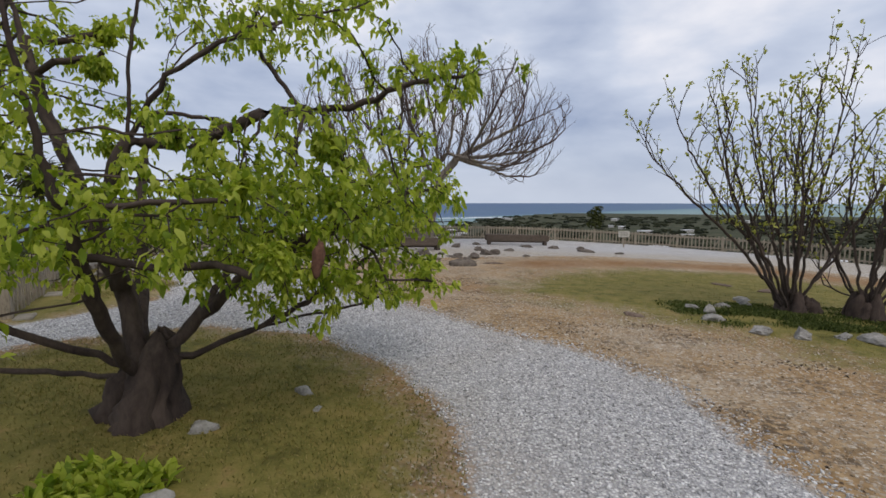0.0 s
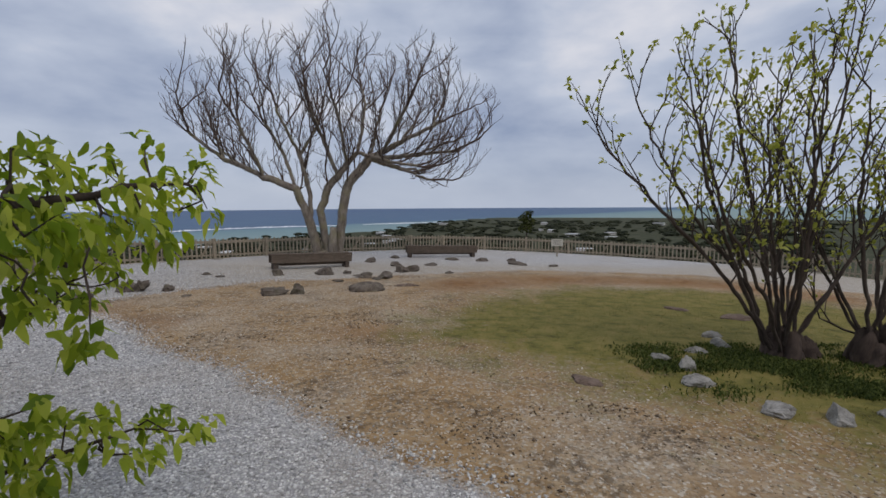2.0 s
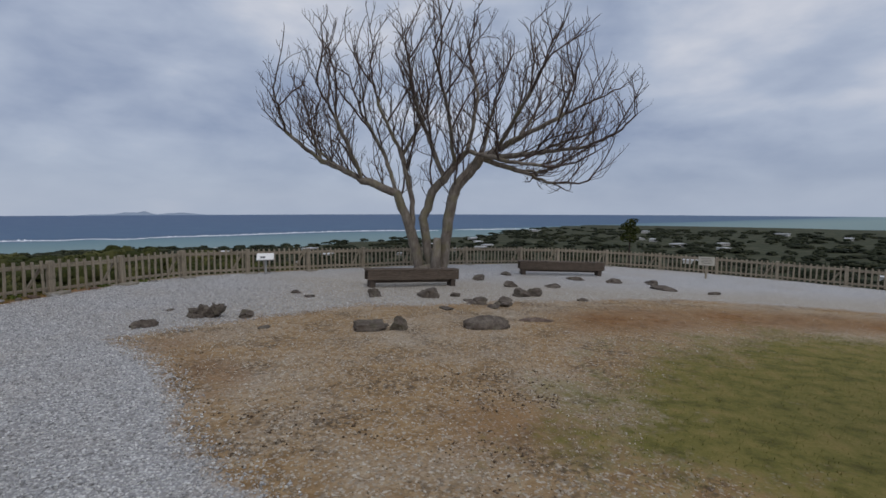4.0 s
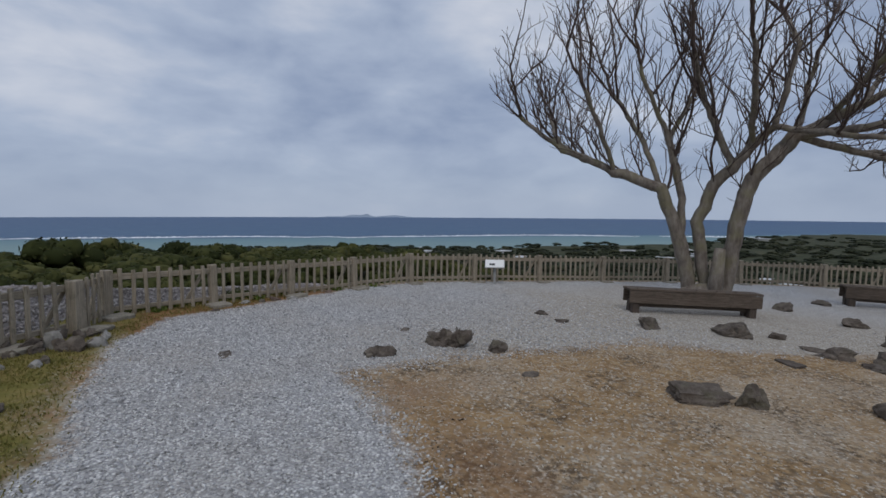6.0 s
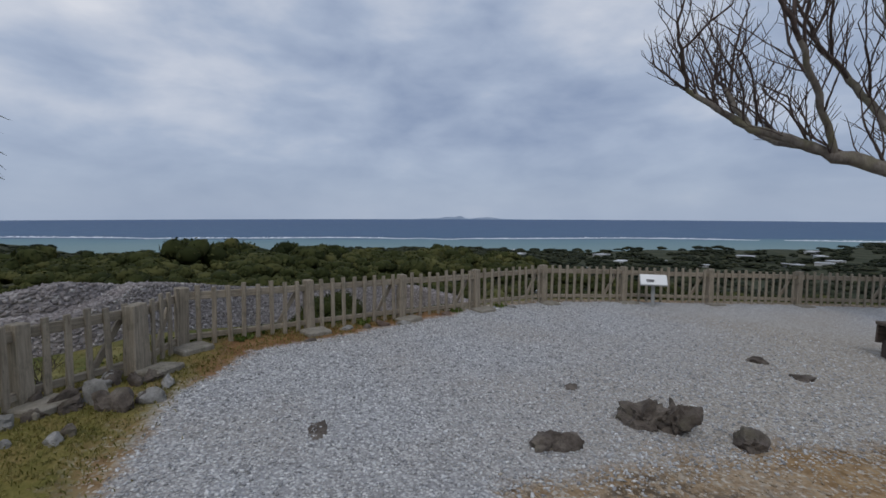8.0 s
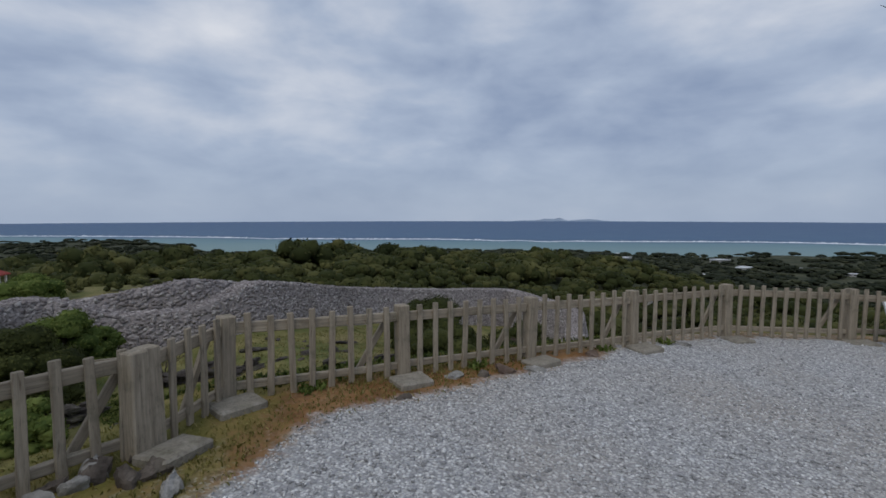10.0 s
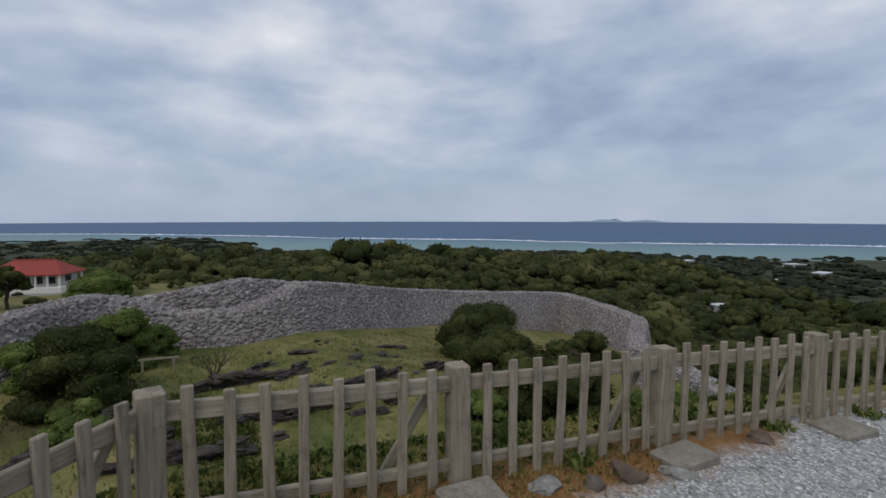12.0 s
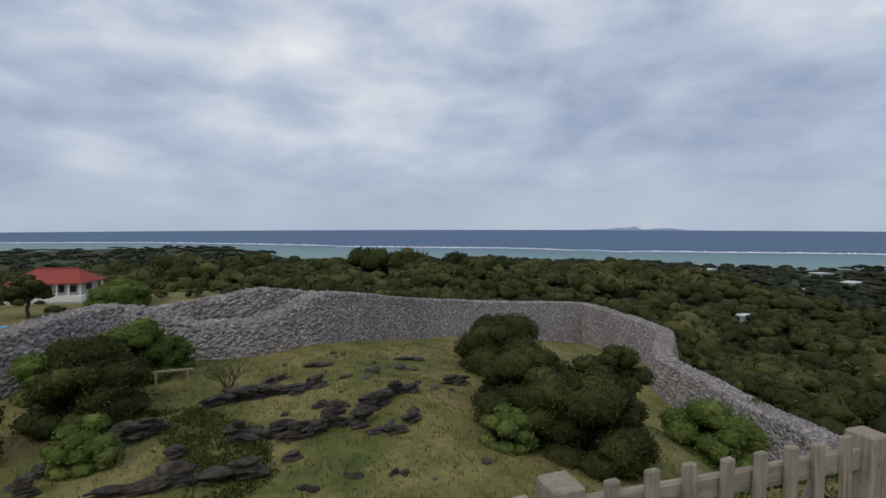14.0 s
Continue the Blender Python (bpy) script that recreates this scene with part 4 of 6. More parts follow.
    for q in bm.verts:
        q.co = Vector((q.co.x * 1.05, q.co.y * 0.75, max(q.co.z, -0.2) * 0.75)) * (1 + 0.35 * noise.fractal(q.co * 2.5, 1, 2, 3))
    part("root_flare", bm, BARK_PALE, root, "gnarled roots", m=pose(0.02, 0, 0.05), smooth=True)
    return part_ob


build_bare_tree(-1.12, 19.6)


# ---- the shrub with young leaves ----
def build_shrub(bx, by):
    bz = float(land(bx, by)) - 0.05
    root = tagged(empty("shrub", Matrix.Translation((bx, by, bz))), "tall many-stemmed shrub with sparse young leaves", "shrub")
    rng = np.random.RandomState(21)
    limbs = [[(0, 0, 0), (-0.35, 0, 0.5), (-1.0, -0.1, 1.2), (-1.8, -0.2, 1.9), (-2.5, -0.2, 2.6), (-2.9, -0.2, 3.3)], [(-0.1, 0.1, 0), (-0.4, 0.1, 0.9), (-1.2, 0.2, 1.9), (-1.9, 0.2, 3.1), (-2.2, 0.2, 3.9)],
             [(0, 0.1, 0.05), (-0.1, 0.2, 1.2), (-0.5, 0.2, 2.5), (-0.75, 0.2, 3.8)], [(0.1, 0, 0), (0.15, -0.1, 1.2), (0.3, -0.2, 2.6), (0.65, -0.2, 4.6)],
             [(0.15, 0.1, 0), (0.35, 0.5, 1.2), (0.5, 0.8, 2.6), (0.6, 0.9, 3.6)], [(0.95, -0.3, 0), (0.8, -0.3, 0.9), (0.5, -0.4, 2.0), (0.3, -0.6, 3.2)],
             [(1.0, -0.2, 0), (1.2, -0.2, 1.1), (1.4, -0.1, 2.4), (1.5, 0, 4.3)], [(1.1, -0.3, 0), (1.5, -0.4, 0.7), (2.2, -0.5, 1.6), (2.8, -0.6, 2.9)],
             [(1.05, -0.35, 0), (1.5, 0.2, 1.0), (2.1, 0.5, 2.2), (2.5, 0.6, 3.6)], [(1.0, -0.3, 0.1), (1.7, -0.9, 0.9), (2.3, -1.1, 1.6)], [(0, 0, 0.1), (-0.3, -0.5, 1.0), (-0.6, -0.9, 2.2), (-0.8, -1.0, 3.2)],
             [(1.0, -0.2, 0.3), (0.6, 0.1, 0.5), (0.45, 0.1, 0.95)], [(-0.1, 0, 0.05), (-0.6, 0, 1.0), (-1.2, -0.1, 2.2), (-1.5, -0.1, 3.5)], [(-0.05, 0.1, 0.05), (-0.35, 0.3, 1.1), (-0.85, 0.3, 2.4), (-1.15, 0.3, 3.7)],
             [(-0.1, -0.1, 0.1), (-0.7, -0.5, 0.9), (-1.5, -0.8, 1.8), (-1.9, -0.9, 2.8)]]
    for k in range(15):
        a, far_, top_ = rng.uniform(0, 6.28), rng.uniform(0.5, 1.0), rng.uniform(2.2, 4.0)
        c = (0.0, 0.0) if k % 2 else (1.0, -0.28)
        dx, dy = math.cos(a) * 2.6 * far_, math.sin(a) * 1.3 * far_
        limbs.append([(c[0], c[1], 0.05), (c[0] + 0.3 * dx, c[1] + 0.3 * dy, top_ * 0.28), (c[0] + 0.7 * dx, c[1] + 0.7 * dy, top_ * 0.64), (c[0] + dx, c[1] + dy, top_)])
    def in_shrub(p):
        wide_ = 0.5 + 0.75 * min(p[2], 2.9)
        return abs(p[0] - 0.3) < wide_ * 1.35 and abs(p[1]) < wide_ * 0.7 and p[2] < 4.6 - 0.26 * abs(p[0] - 0.3) ** 1.4

    pos, parent = ramify(limbs, [(0.24, 1.0, 34, 0.10, 0.12), (0.17, 0.42, 38, 0.08, 0.09)], in_shrub, 5, 0.12)
    v, f, wide, rad, tips = skin(pos, parent, 0.0056, 2.1, 0.082)
    put_mesh("stem", fast_mesh("stem", v, f, True), BARK_SHRUB, root, label="dark slender stems")
    for k, (x, y, w, h) in enumerate(((0.02, 0.03, 0.2, 0.42), (1.0, -0.28, 0.18, 0.45), (0.4, 0.1, 0.1, 0.25))):
        v, f = bundle(9, w, h, 0.095, 40 + k)
        put_mesh("stump", fast_mesh("stump", v, f, True), BARK_DARK, root, pose(x, y, 0.02), "dark knotted stool of cut stems")
    thin = np.where((rad < 0.011) & (parent >= 0))[0]
    pick = np.concatenate([tips.repeat(3), rng.choice(thin, min(len(thin), 2500))])
    pick = pick[rng.rand(len(pick)) < 0.72]
    ways = pos[pick] - pos[np.maximum(parent[pick], 0)]
    ways = ways / (np.linalg.norm(ways, axis=1)[:, None] + 1e-9)
    v, f = leaf_cards(pos[pick] + rng.normal(0, 0.025, (len(pick), 3)), ways, 0.085, 0.042, 6, 0.0, 0.6)
    put_mesh("foliage", fast_mesh("foliage", v, f), LEAF_YELLOW, root, label="young yellow-green leaves")


build_shrub(5.75, 7.85)


# ---- the leafy tree close to the path ----
def build_leafy_tree(bx, by):
    bz = float(land(bx, by)) - 0.05
    root = tagged(empty("tree", Matrix.Translation((bx, by, bz))), "low spreading tree with fresh light-green leaves", "tree")
    rng = np.random.RandomState(31)
    limbs = [[(0, 0, 0.35), (-0.15, 0.1, 0.9), (-0.35, 0.1, 1.5), (-0.1, 0.15, 2.1), (0.25, 0.1, 2.55), (0.8, 0.2, 2.9), (1.5, 0.4, 3.1), (1.95, 0.6, 3.35)],
             [(-0.1, 0.15, 2.1), (-0.05, 0.2, 2.8), (0.1, 0.3, 3.6), (0.2, 0.3, 4.2)], [(-0.35, 0.1, 1.5), (-0.8, 0.3, 2.3), (-1.1, 0.4, 3.2), (-1.2, 0.5, 4.0)],
             [(0.1, 0.1, 0.5), (0.5, 0.5, 1.0), (0.9, 0.7, 1.6), (1.3, 0.8, 2.2), (1.8, 0.9, 2.7)], [(0.1, 0.0, 0.45), (0.7, 0.5, 0.62), (1.25, 0.9, 0.66), (1.7, 1.15, 0.74), (1.98, 1.18, 0.82)],
             [(0.7, 0.5, 0.62), (1.3, 0.7, 0.95), (1.65, 1.05, 1.25), (1.85, 1.25, 1.42)], [(0.1, 0.0, 0.5), (0.6, 0.2, 1.0), (1.2, 0.4, 1.4), (1.8, 0.9, 1.68), (2.2, 1.2, 1.8)],
             [(-0.1, 0, 0.35), (-0.9, -0.2, 0.5), (-1.8, -0.3, 0.75), (-2.4, -0.3, 1.2)], [(-0.1, 0.1, 0.5), (-0.5, 0.8, 1.0), (-0.9, 1.5, 1.8), (-1.0, 1.9, 2.6)],
             [(0.1, 0.1, 0.5), (0.3, 1.0, 1.1), (0.5, 1.7, 1.9), (0.6, 2.2, 2.6)], [(0, -0.1, 0.4), (0.1, -0.5, 0.9), (0.2, -0.9, 1.7), (0.1, -1.0, 2.6)], [(0, 0, 0.4), (-0.6, -0.5, 0.9), (-1.2, -0.8, 1.7), (-1.5, -0.9, 2.6)]]
    def free_of_path(q):
        x, y, z = q[0] + bx, q[1] + by, q[2]
        if z < 0.3 or x > (0.75 if z > 2.35 and abs(y - 3.6) < 0.35 else 0.22) or y < 1.75 or math.hypot(x, y) < 2.15 or (x < -1.3 and z < 0.85):
            return False
        if min(math.hypot(x - 0.55 - 0.02 * k, y - 4.7 + 0.25 * k) for k in range(-6, 9)) < 0.42:
            return False
        if x > -0.95 and y > 4.25 and (z < 0.68 or 0.93 < z < 1.26):
            return False
        rise = (z - 1.68) / max(0.1, math.hypot(x - 0.8, y - 2.65))
        if y > 2.65 and x - 0.8 > -0.76 * (y - 2.65) and 0.13 < rise < 0.6:
            return False
        if x > -0.3 and z > 2.35 and abs(y - 3.6) < 0.35:
            return True
        return not (x > -1.15 and 2.02 < z < 2.95 and y > 4.05) and not (x > -0.1 and z > 2.0)

    limbs.append([(-0.1, 0.15, 2.1), (0.3, 0.3, 2.05), (0.9, 0.1, 2.28), (1.5, 0.35, 2.36), (2.0, 0.2, 2.52), (2.8, 0.25, 2.62)])
    # flat sprays of twigs, as they hang one over another
    sprays = [(0.1, 3.6, 2.48), (0.3, 3.55, 2.55), (0.5, 3.6, 2.62), (0.62, 3.62, 2.7), (0.4, 3.7, 2.6), (0.6, 3.55, 2.62), (-0.9, 3.0, 2.7), (0.0, 4.58, 1.8), (-0.2, 4.58, 1.77), (-0.4, 4.55, 1.72), (-0.5, 4.6, 1.42), (-0.55, 4.62, 1.58), (-0.35, 4.54, 0.82), (-0.6, 4.5, 0.8), (-0.75, 3.8, 1.5), (-0.8, 3.6, 1.75), (-1.1, 4.3, 1.4), (-0.9, 3.3, 1.45),
              (-1.0, 3.1, 1.3), (-1.2, 3.6, 1.6), (-1.3, 3.2, 1.8), (-1.2, 2.9, 1.55), (-1.5, 2.8, 1.3), (-0.85, 3.0, 1.7), (-1.4, 3.9, 1.3), (-1.1, 3.8, 1.85), (-1.6, 3.3, 1.5), (-1.7, 2.6, 1.65), (-1.0, 4.6, 1.6),
              (-0.6, 3.9, 1.25), (-0.7, 3.8, 1.05), (-0.8, 3.5, 1.2), (-0.9, 3.9, 0.95), (-0.6, 3.6, 1.45), (-0.5, 3.7, 1.65), (-1.0, 3.3, 1.05), (-0.7, 3.4, 1.75), (-0.4, 3.95, 1.88), (-0.9, 4.0, 1.3), (-0.15, 4.1, 1.68), (-0.8, 3.2, 2.1)]
    sprays = [(x - bx, y - by, z) for x, y, z in sprays for _ in range(3 if x > 0 and z > 2.4 else 2 if y > 4.5 else 1)]
    while len(sprays) < 98:
        p = rng.uniform(-1, 1, 3)
        n_ = np.linalg.norm(p)
        q = np.array([0.0, 0.6, 2.0]) + p * (2.6, 2.2, 2.3)
        if 0.35 < n_ < 1 and q[0] + bx < -1.25 and free_of_path(q) and rng.rand() < (0.7 if q[2] > 2.3 else 1.0):
            sprays.append(tuple(q))
    pts = []
    while len(pts) < 4800:
        c = sprays[rng.randint(len(sprays))]
        q = np.array(c) + rng.normal(0, 1, 3) * ((0.26, 0.26, 0.075) if c[1] + by < 4.4 or c[0] + bx < -0.9 else (0.15, 0.15, 0.055))
        if free_of_path(q):
            pts.append(tuple(q))
    pos, parent = grow(limbs, pts, 0.1, 1.3, 0.12, 0.02, 60, 7)
    v, f, wide, rad, tips = skin(pos, parent, 0.0042, 2.15, 0.085)
    put_mesh("trunk", fast_mesh("trunk", v, f, True), BARK_DARK, root, label="dark branching limbs")
    v, f = bundle(12, 0.24, 0.66, 0.12, 50, (0.03, 0.03))
    put_mesh("stump", fast_mesh("stump", v, f, True), BARK_DARK, root, label="thick gnarled stump")
    outer = np.where((rad < 0.0075) & (parent >= 0))[0]
    hubs = np.concatenate([tips, rng.choice(outer, int(len(outer) * 0.6), replace=False)])
    per = rng.randint(6, 13, len(hubs))
    pick = hubs.repeat(per)
    ways = pos[pick] - pos[np.maximum(parent[pick], 0)]
    ways = ways / (np.linalg.norm(ways, axis=1)[:, None] + 1e-9)
    v, f = leaf_cards(pos[pick] + rng.normal(0, 0.03, (len(pick), 3)), ways * 0.6, 0.07, 0.031, 8, 0.75, 0.75)
    put_mesh("foliage", fast_mesh("foliage", v, f), LEAF_SPRING, root, label="fresh drooping light-green leaves")


build_leafy_tree(-2.25, 3.35)


def dead_leaf(x, y, z):
    bm = bmesh.new()
    bmesh.ops.create_icosphere(bm, subdivisions=3, radius=0.5)
    for q in bm.verts:
        q.co = Vector((q.co.x * 0.06, q.co.y * 0.04, q.co.z * 0.18)) * (1 + 0.35 * noise.fractal(q.co * 4, 1, 2, 3))
    m = Nodes("withered_brown_leaf")
    mat = m.done(m.ramp(m.noise(m.where(), 30.0, 5.0), [(0.3, (0.06, 0.03, 0.022)), (0.7, (0.17, 0.09, 0.06))]), 0.85, 0.1)
    ob = part("withered_leaf", bm, mat, m=pose(x, y, z, 4, 6, 20), smooth=True)
    tagged(ob, "withered brown leaf hanging among green leaves", "leaf")


dead_leaf(-0.64, 2.3, 1.38)


def build_spiky_tree(x, y):
    z = float(land(x, y))
    root = tagged(empty("tree", pose(x, y, z) @ Matrix.Scale(1.22, 4)), "small dark tree with a spiky tuft of leaves", "tree")
    pos = np.array([(0.02 * math.sin(3 * k), 0.02 * k * 0.3, 0.14 * k - 0.1) for k in range(13)])
    v, f, wide, rad, tips = skin(pos, np.arange(-1, 12), 0.035, 9.0, 0.05)
    put_mesh("trunk", fast_mesh("trunk", v, f, True), BARK_DARK, root)
    rng = np.random.RandomState(3)
    d = rng.normal(0, 1, (420, 3))
    d /= np.linalg.norm(d, axis=1)[:, None]
    v, f = leaf_cards(np.array([0, 0, 1.62]) + d * rng.uniform(0.02, 0.22, (420, 1)), d, 0.3, 0.03, 4, 0.05, 0.2)
    put_mesh("crown", fast_mesh("crown", v, f), LEAF_DARK, root)


build_spiky_tree(-7.95, 9.12)


# ---- signs ----
def build_panel_sign(x, y):
    z = float(land(x, y))
    root = tagged(empty("information_sign", pose(x, y, z, 0, 0, 20)), "low sloping white information panel on a post", "sign")
    white, grey = paint_material("white_panel_face", (0.82, 0.82, 0.80), 0.4, 0.06), paint_material("grey_sign_metal", (0.32, 0.32, 0.31), 0.5, 0.3)
    ink = paint_material("dark_print", (0.08, 0.08, 0.085), 0.5, 0.1)
    tilt = pose(0, 0, 0.50, 36, 0, 0)
    panel = part("panel", board(0.45, 0.27, 0.03, 0.008), white, root, m=tilt)
    part("frame", board(0.47, 0.29, 0.022, 0.006), grey, root, m=tilt @ pose(0, 0, -0.012))
    for k, (px, py, w) in enumerate(((-0.06, -0.02, 0.14), (-0.06, -0.045, 0.14), (-0.06, -0.07, 0.12))):
        part("printed_line", board(w, 0.019, 0.004, 0), ink, panel, m=pose(px, py, 0.0155))
    part("post", board(0.06, 0.06, 0.58, 0.006), grey, root, m=pose(0.0, 0.03, 0.19))


build_panel_sign(-5.63, 18.1)


def build_stake_sign(x, y):
    z = float(land(x, y))
    root = tagged(empty("notice_board", pose(x, y, z, 0, 0, -20)), "small weathered notice board on a stake", "sign")
    face = paint_material("weathered_notice_face", (0.42, 0.40, 0.34), 0.6, 0.4)
    ink = paint_material("faded_print", (0.16, 0.15, 0.13), 0.6, 0.1)
    b = part("board", board(0.5, 0.03, 0.3, 0.006), face, root, m=pose(0, 0, 0.62, -14, 0, 0))
    for k in range(4):
        part("printed_line", board(0.36 - 0.06 * (k % 2), 0.004, 0.02, 0), ink, b, m=pose(0, -0.0165, 0.09 - 0.055 * k))
    part("stake", board(0.06, 0.06, 0.8, 0.006), WOOD_Z, root, m=pose(0, 0.05, 0.32))


build_stake_sign(8.3, 22.3)


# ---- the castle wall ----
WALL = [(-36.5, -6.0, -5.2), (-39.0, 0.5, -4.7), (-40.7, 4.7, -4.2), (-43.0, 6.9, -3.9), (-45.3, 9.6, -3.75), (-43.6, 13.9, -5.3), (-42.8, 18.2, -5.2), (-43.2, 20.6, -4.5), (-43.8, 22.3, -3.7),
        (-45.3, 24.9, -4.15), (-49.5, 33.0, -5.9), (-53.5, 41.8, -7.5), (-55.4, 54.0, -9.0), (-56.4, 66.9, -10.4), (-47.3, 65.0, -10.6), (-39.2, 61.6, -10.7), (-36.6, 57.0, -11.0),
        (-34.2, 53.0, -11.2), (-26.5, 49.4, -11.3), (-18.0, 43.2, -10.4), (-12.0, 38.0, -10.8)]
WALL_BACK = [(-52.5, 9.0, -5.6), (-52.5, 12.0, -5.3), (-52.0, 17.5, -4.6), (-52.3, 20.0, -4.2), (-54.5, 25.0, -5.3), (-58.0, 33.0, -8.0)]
STONE_WALL = Nodes("dry_stone_wall")
_v = STONE_WALL.where()
_c = STONE_WALL.ramp(STONE_WALL.geo.outputs["Random Per Island"], [(0.0, (0.18, 0.16, 0.157)), (0.4, (0.295, 0.265, 0.258)), (0.8, (0.385, 0.352, 0.342)), (1.0, (0.52, 0.49, 0.47))])
_c = STONE_WALL.mix(STONE_WALL.span(STONE_WALL.noise(_v, 0.25, 5.0), 0.45, 0.72, 0.0, 0.42), _c, (0.14, 0.124, 0.118))
_c = STONE_WALL.mix(STONE_WALL.span(STONE_WALL.noise(_v, 6.0, 5.0, 0.7), 0.5, 0.75, 0.0, 0.5), _c, (0.06, 0.055, 0.052))
STONE_WALL.bump(STONE_WALL.noise(_v, 5.0, 6.0, 0.7), 0.8, 0.06)
STONE_MAT = STONE_WALL.done(_c, 0.95, 0.1)


def build_stone_wall(name, line, thick, label, seed, size=0.215, min_height=1.0):
    rng = np.random.RandomState(seed)
    line = np.array(line, float)
    # walk along the line in short steps
    pts = []
    for a, b in zip(line[:-1], line[1:]):
        n = max(1, int(np.linalg.norm(b[:2] - a[:2]) / 0.5))
        pts += [a + (b - a) * i / n for i in range(n)]
    pts = np.array(pts + [line[-1]])
    for k in range(14):
        some = pts if k < 3 else pts[:, :2]
        some[1:-1] = (some[:-2] + 2 * some[1:-1] + some[2:]) / 4
    pts[:, 2] += 0.12 * waves(pts[:, 0], pts[:, 1], 3.0, seed)
    tan = np.gradient(pts[:, :2], axis=0)
    tan /= np.linalg.norm(tan, axis=1)[:, None]
    nor = np.stack([-tan[:, 1], tan[:, 0]], 1)
    verts, faces = [], []
    bases = np.minimum(land(pts[:, 0], pts[:, 1]) - 0.8, pts[:, 2] - min_height)
    for p, n_, z0 in zip(pts, nor, bases):
        batter = 0.18 * (p[2] - z0)
        for s, z in ((-1, z0), (-1, p[2]), (1, p[2]), (1, z0)):
            q = p[:2] + n_ * s * (thick / 2 + (batter if z == z0 else 0))
            verts.append((q[0], q[1], z))
    for i in range(len(pts) - 1):
        a, b = 4 * i, 4 * i + 4
        faces += [(a + k, b + k, b + k + 1, a + k + 1) for k in range(3)]
    e = 4 * (len(pts) - 1)
    faces += [(0, 1, 2, 3), (e, e + 3, e + 2, e + 1)]
    wall = tagged(put_mesh(name, mesh_from(name, verts, faces), STONE_MAT), label, "wall", kind="structure")
    # rough stones proud of both faces and on the top
    boxes, cube = [], np.array([(x, y, z) for x in (-0.5, 0.5) for y in (-0.5, 0.5) for z in (-0.5, 0.5)])
    for s in (-1, 1, 0):
        for i in range(len(pts) - 1):
            h = pts[i, 2] - bases[i]
            count = int(0.5 * (h if s else thick) / (size * size * 0.62))
            for _ in range(count):
                k, t_ = rng.rand(), rng.rand()
                p = pts[i] * (1 - k) + pts[i + 1] * k
                if s:
                    z = bases[i] + h * t_
                    off = s * (thick / 2 + 0.18 * (p[2] - z))
                else:
                    z, off = p[2], (t_ - 0.5) * thick
                c = np.array([p[0] + nor[i, 0] * off, p[1] + nor[i, 1] * off, z])
                d = np.array([rng.uniform(0.7, 1.5), rng.uniform(0.35, 0.6), rng.uniform(0.5, 0.95)]) * size
                b = (cube + rng.normal(0, 0.12, (8, 3))) * d
                u = np.array([tan[i, 0], tan[i, 1], 0])
                w = np.array([nor[i, 0], nor[i, 1], 0])
                ang = rng.normal(0, 0.3)
                bx = b[:, :1] * math.cos(ang) - b[:, 2:] * math.sin(ang)
                bzz = b[:, :1] * math.sin(ang) + b[:, 2:] * math.cos(ang)
                boxes.append(c + bx * u + b[:, 1:2] * w + bzz * np.array([0, 0, 1]))
    v = np.concatenate(boxes)
    quad = np.array([(0, 1, 3, 2), (4, 6, 7, 5), (0, 4, 5, 1), (2, 3, 7, 6), (0, 2, 6, 4), (1, 5, 7, 3)])
    f = (np.arange(len(boxes))[:, None, None] * 8 + quad).reshape(-1, 4)
    tagged(put_mesh("stone", fast_mesh("stone", v, f), STONE_MAT, wall), "grey rough limestone blocks", kind="stuff")


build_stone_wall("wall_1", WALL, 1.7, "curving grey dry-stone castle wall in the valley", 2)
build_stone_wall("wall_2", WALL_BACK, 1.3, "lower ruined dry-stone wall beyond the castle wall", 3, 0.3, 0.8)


# ---- rock ledges in the valley ----
LEDGES = [(-32.9, 13.4, -32.8, 16.2, 1.25), (-32.9, 16.0, -32.6, 19.2, 0.8), (-28.0, 13.7, -26.9, 17.2, 1.25), (-27.0, 16.9, -27.1, 19.6, 1.15), (-28.0, 19.6, -29.0, 22.4, 1.1), (-29.1, 22.2, -29.4, 23.6, 0.45),
          (-26.1, 21.0, -26.1, 21.7, 0.75), (-29.9, 10.2, -30.5, 11.8, 1.0), (-25.1, 12.7, -24.8, 14.7, 0.9), (-28.5, 7.7, -28.5, 8.9, 0.9), (-25.4, 10.1, -24.9, 12.3, 0.75), (-27.2, 7.2, -26.8, 8.4, 0.8),
          (-27.1, 11.5, -27.6, 12.6, 0.8), (-30.6, 26.4, -31.2, 27.8, 0.5), (-32.0, 17.4, -32.1, 18.2, 0.4), (-34.7, 25.0, -35.0, 26.6, 0.3), (-33.2, 20.4, -33.4, 21.4, 0.35), (-25.6, 19.2, -25.2, 20.8, 0.4),
          (-36.2, 19.6, -36.0, 21.2, 0.3), (-37.8, 26.8, -38.2, 28.4, 0.3), (-34.4, 16.6, -34.8, 18.0, 0.4), (-23.4, 8.2, -22.6, 10.2, 0.6), (-25.8, 15.4, -25.5, 16.4, 0.4), (-33.6, 22.3, -33.7, 23.3, 0.3), (-29.6, 17.6, -30.0, 18.8, 0.4)]
DARK_LEDGE = stone_material("dark_limestone", (0.024, 0.020, 0.018), (0.062, 0.053, 0.047), (0.135, 0.118, 0.105), 2.2, 0.5, 0.16)
ledge_rng = random.Random(6)


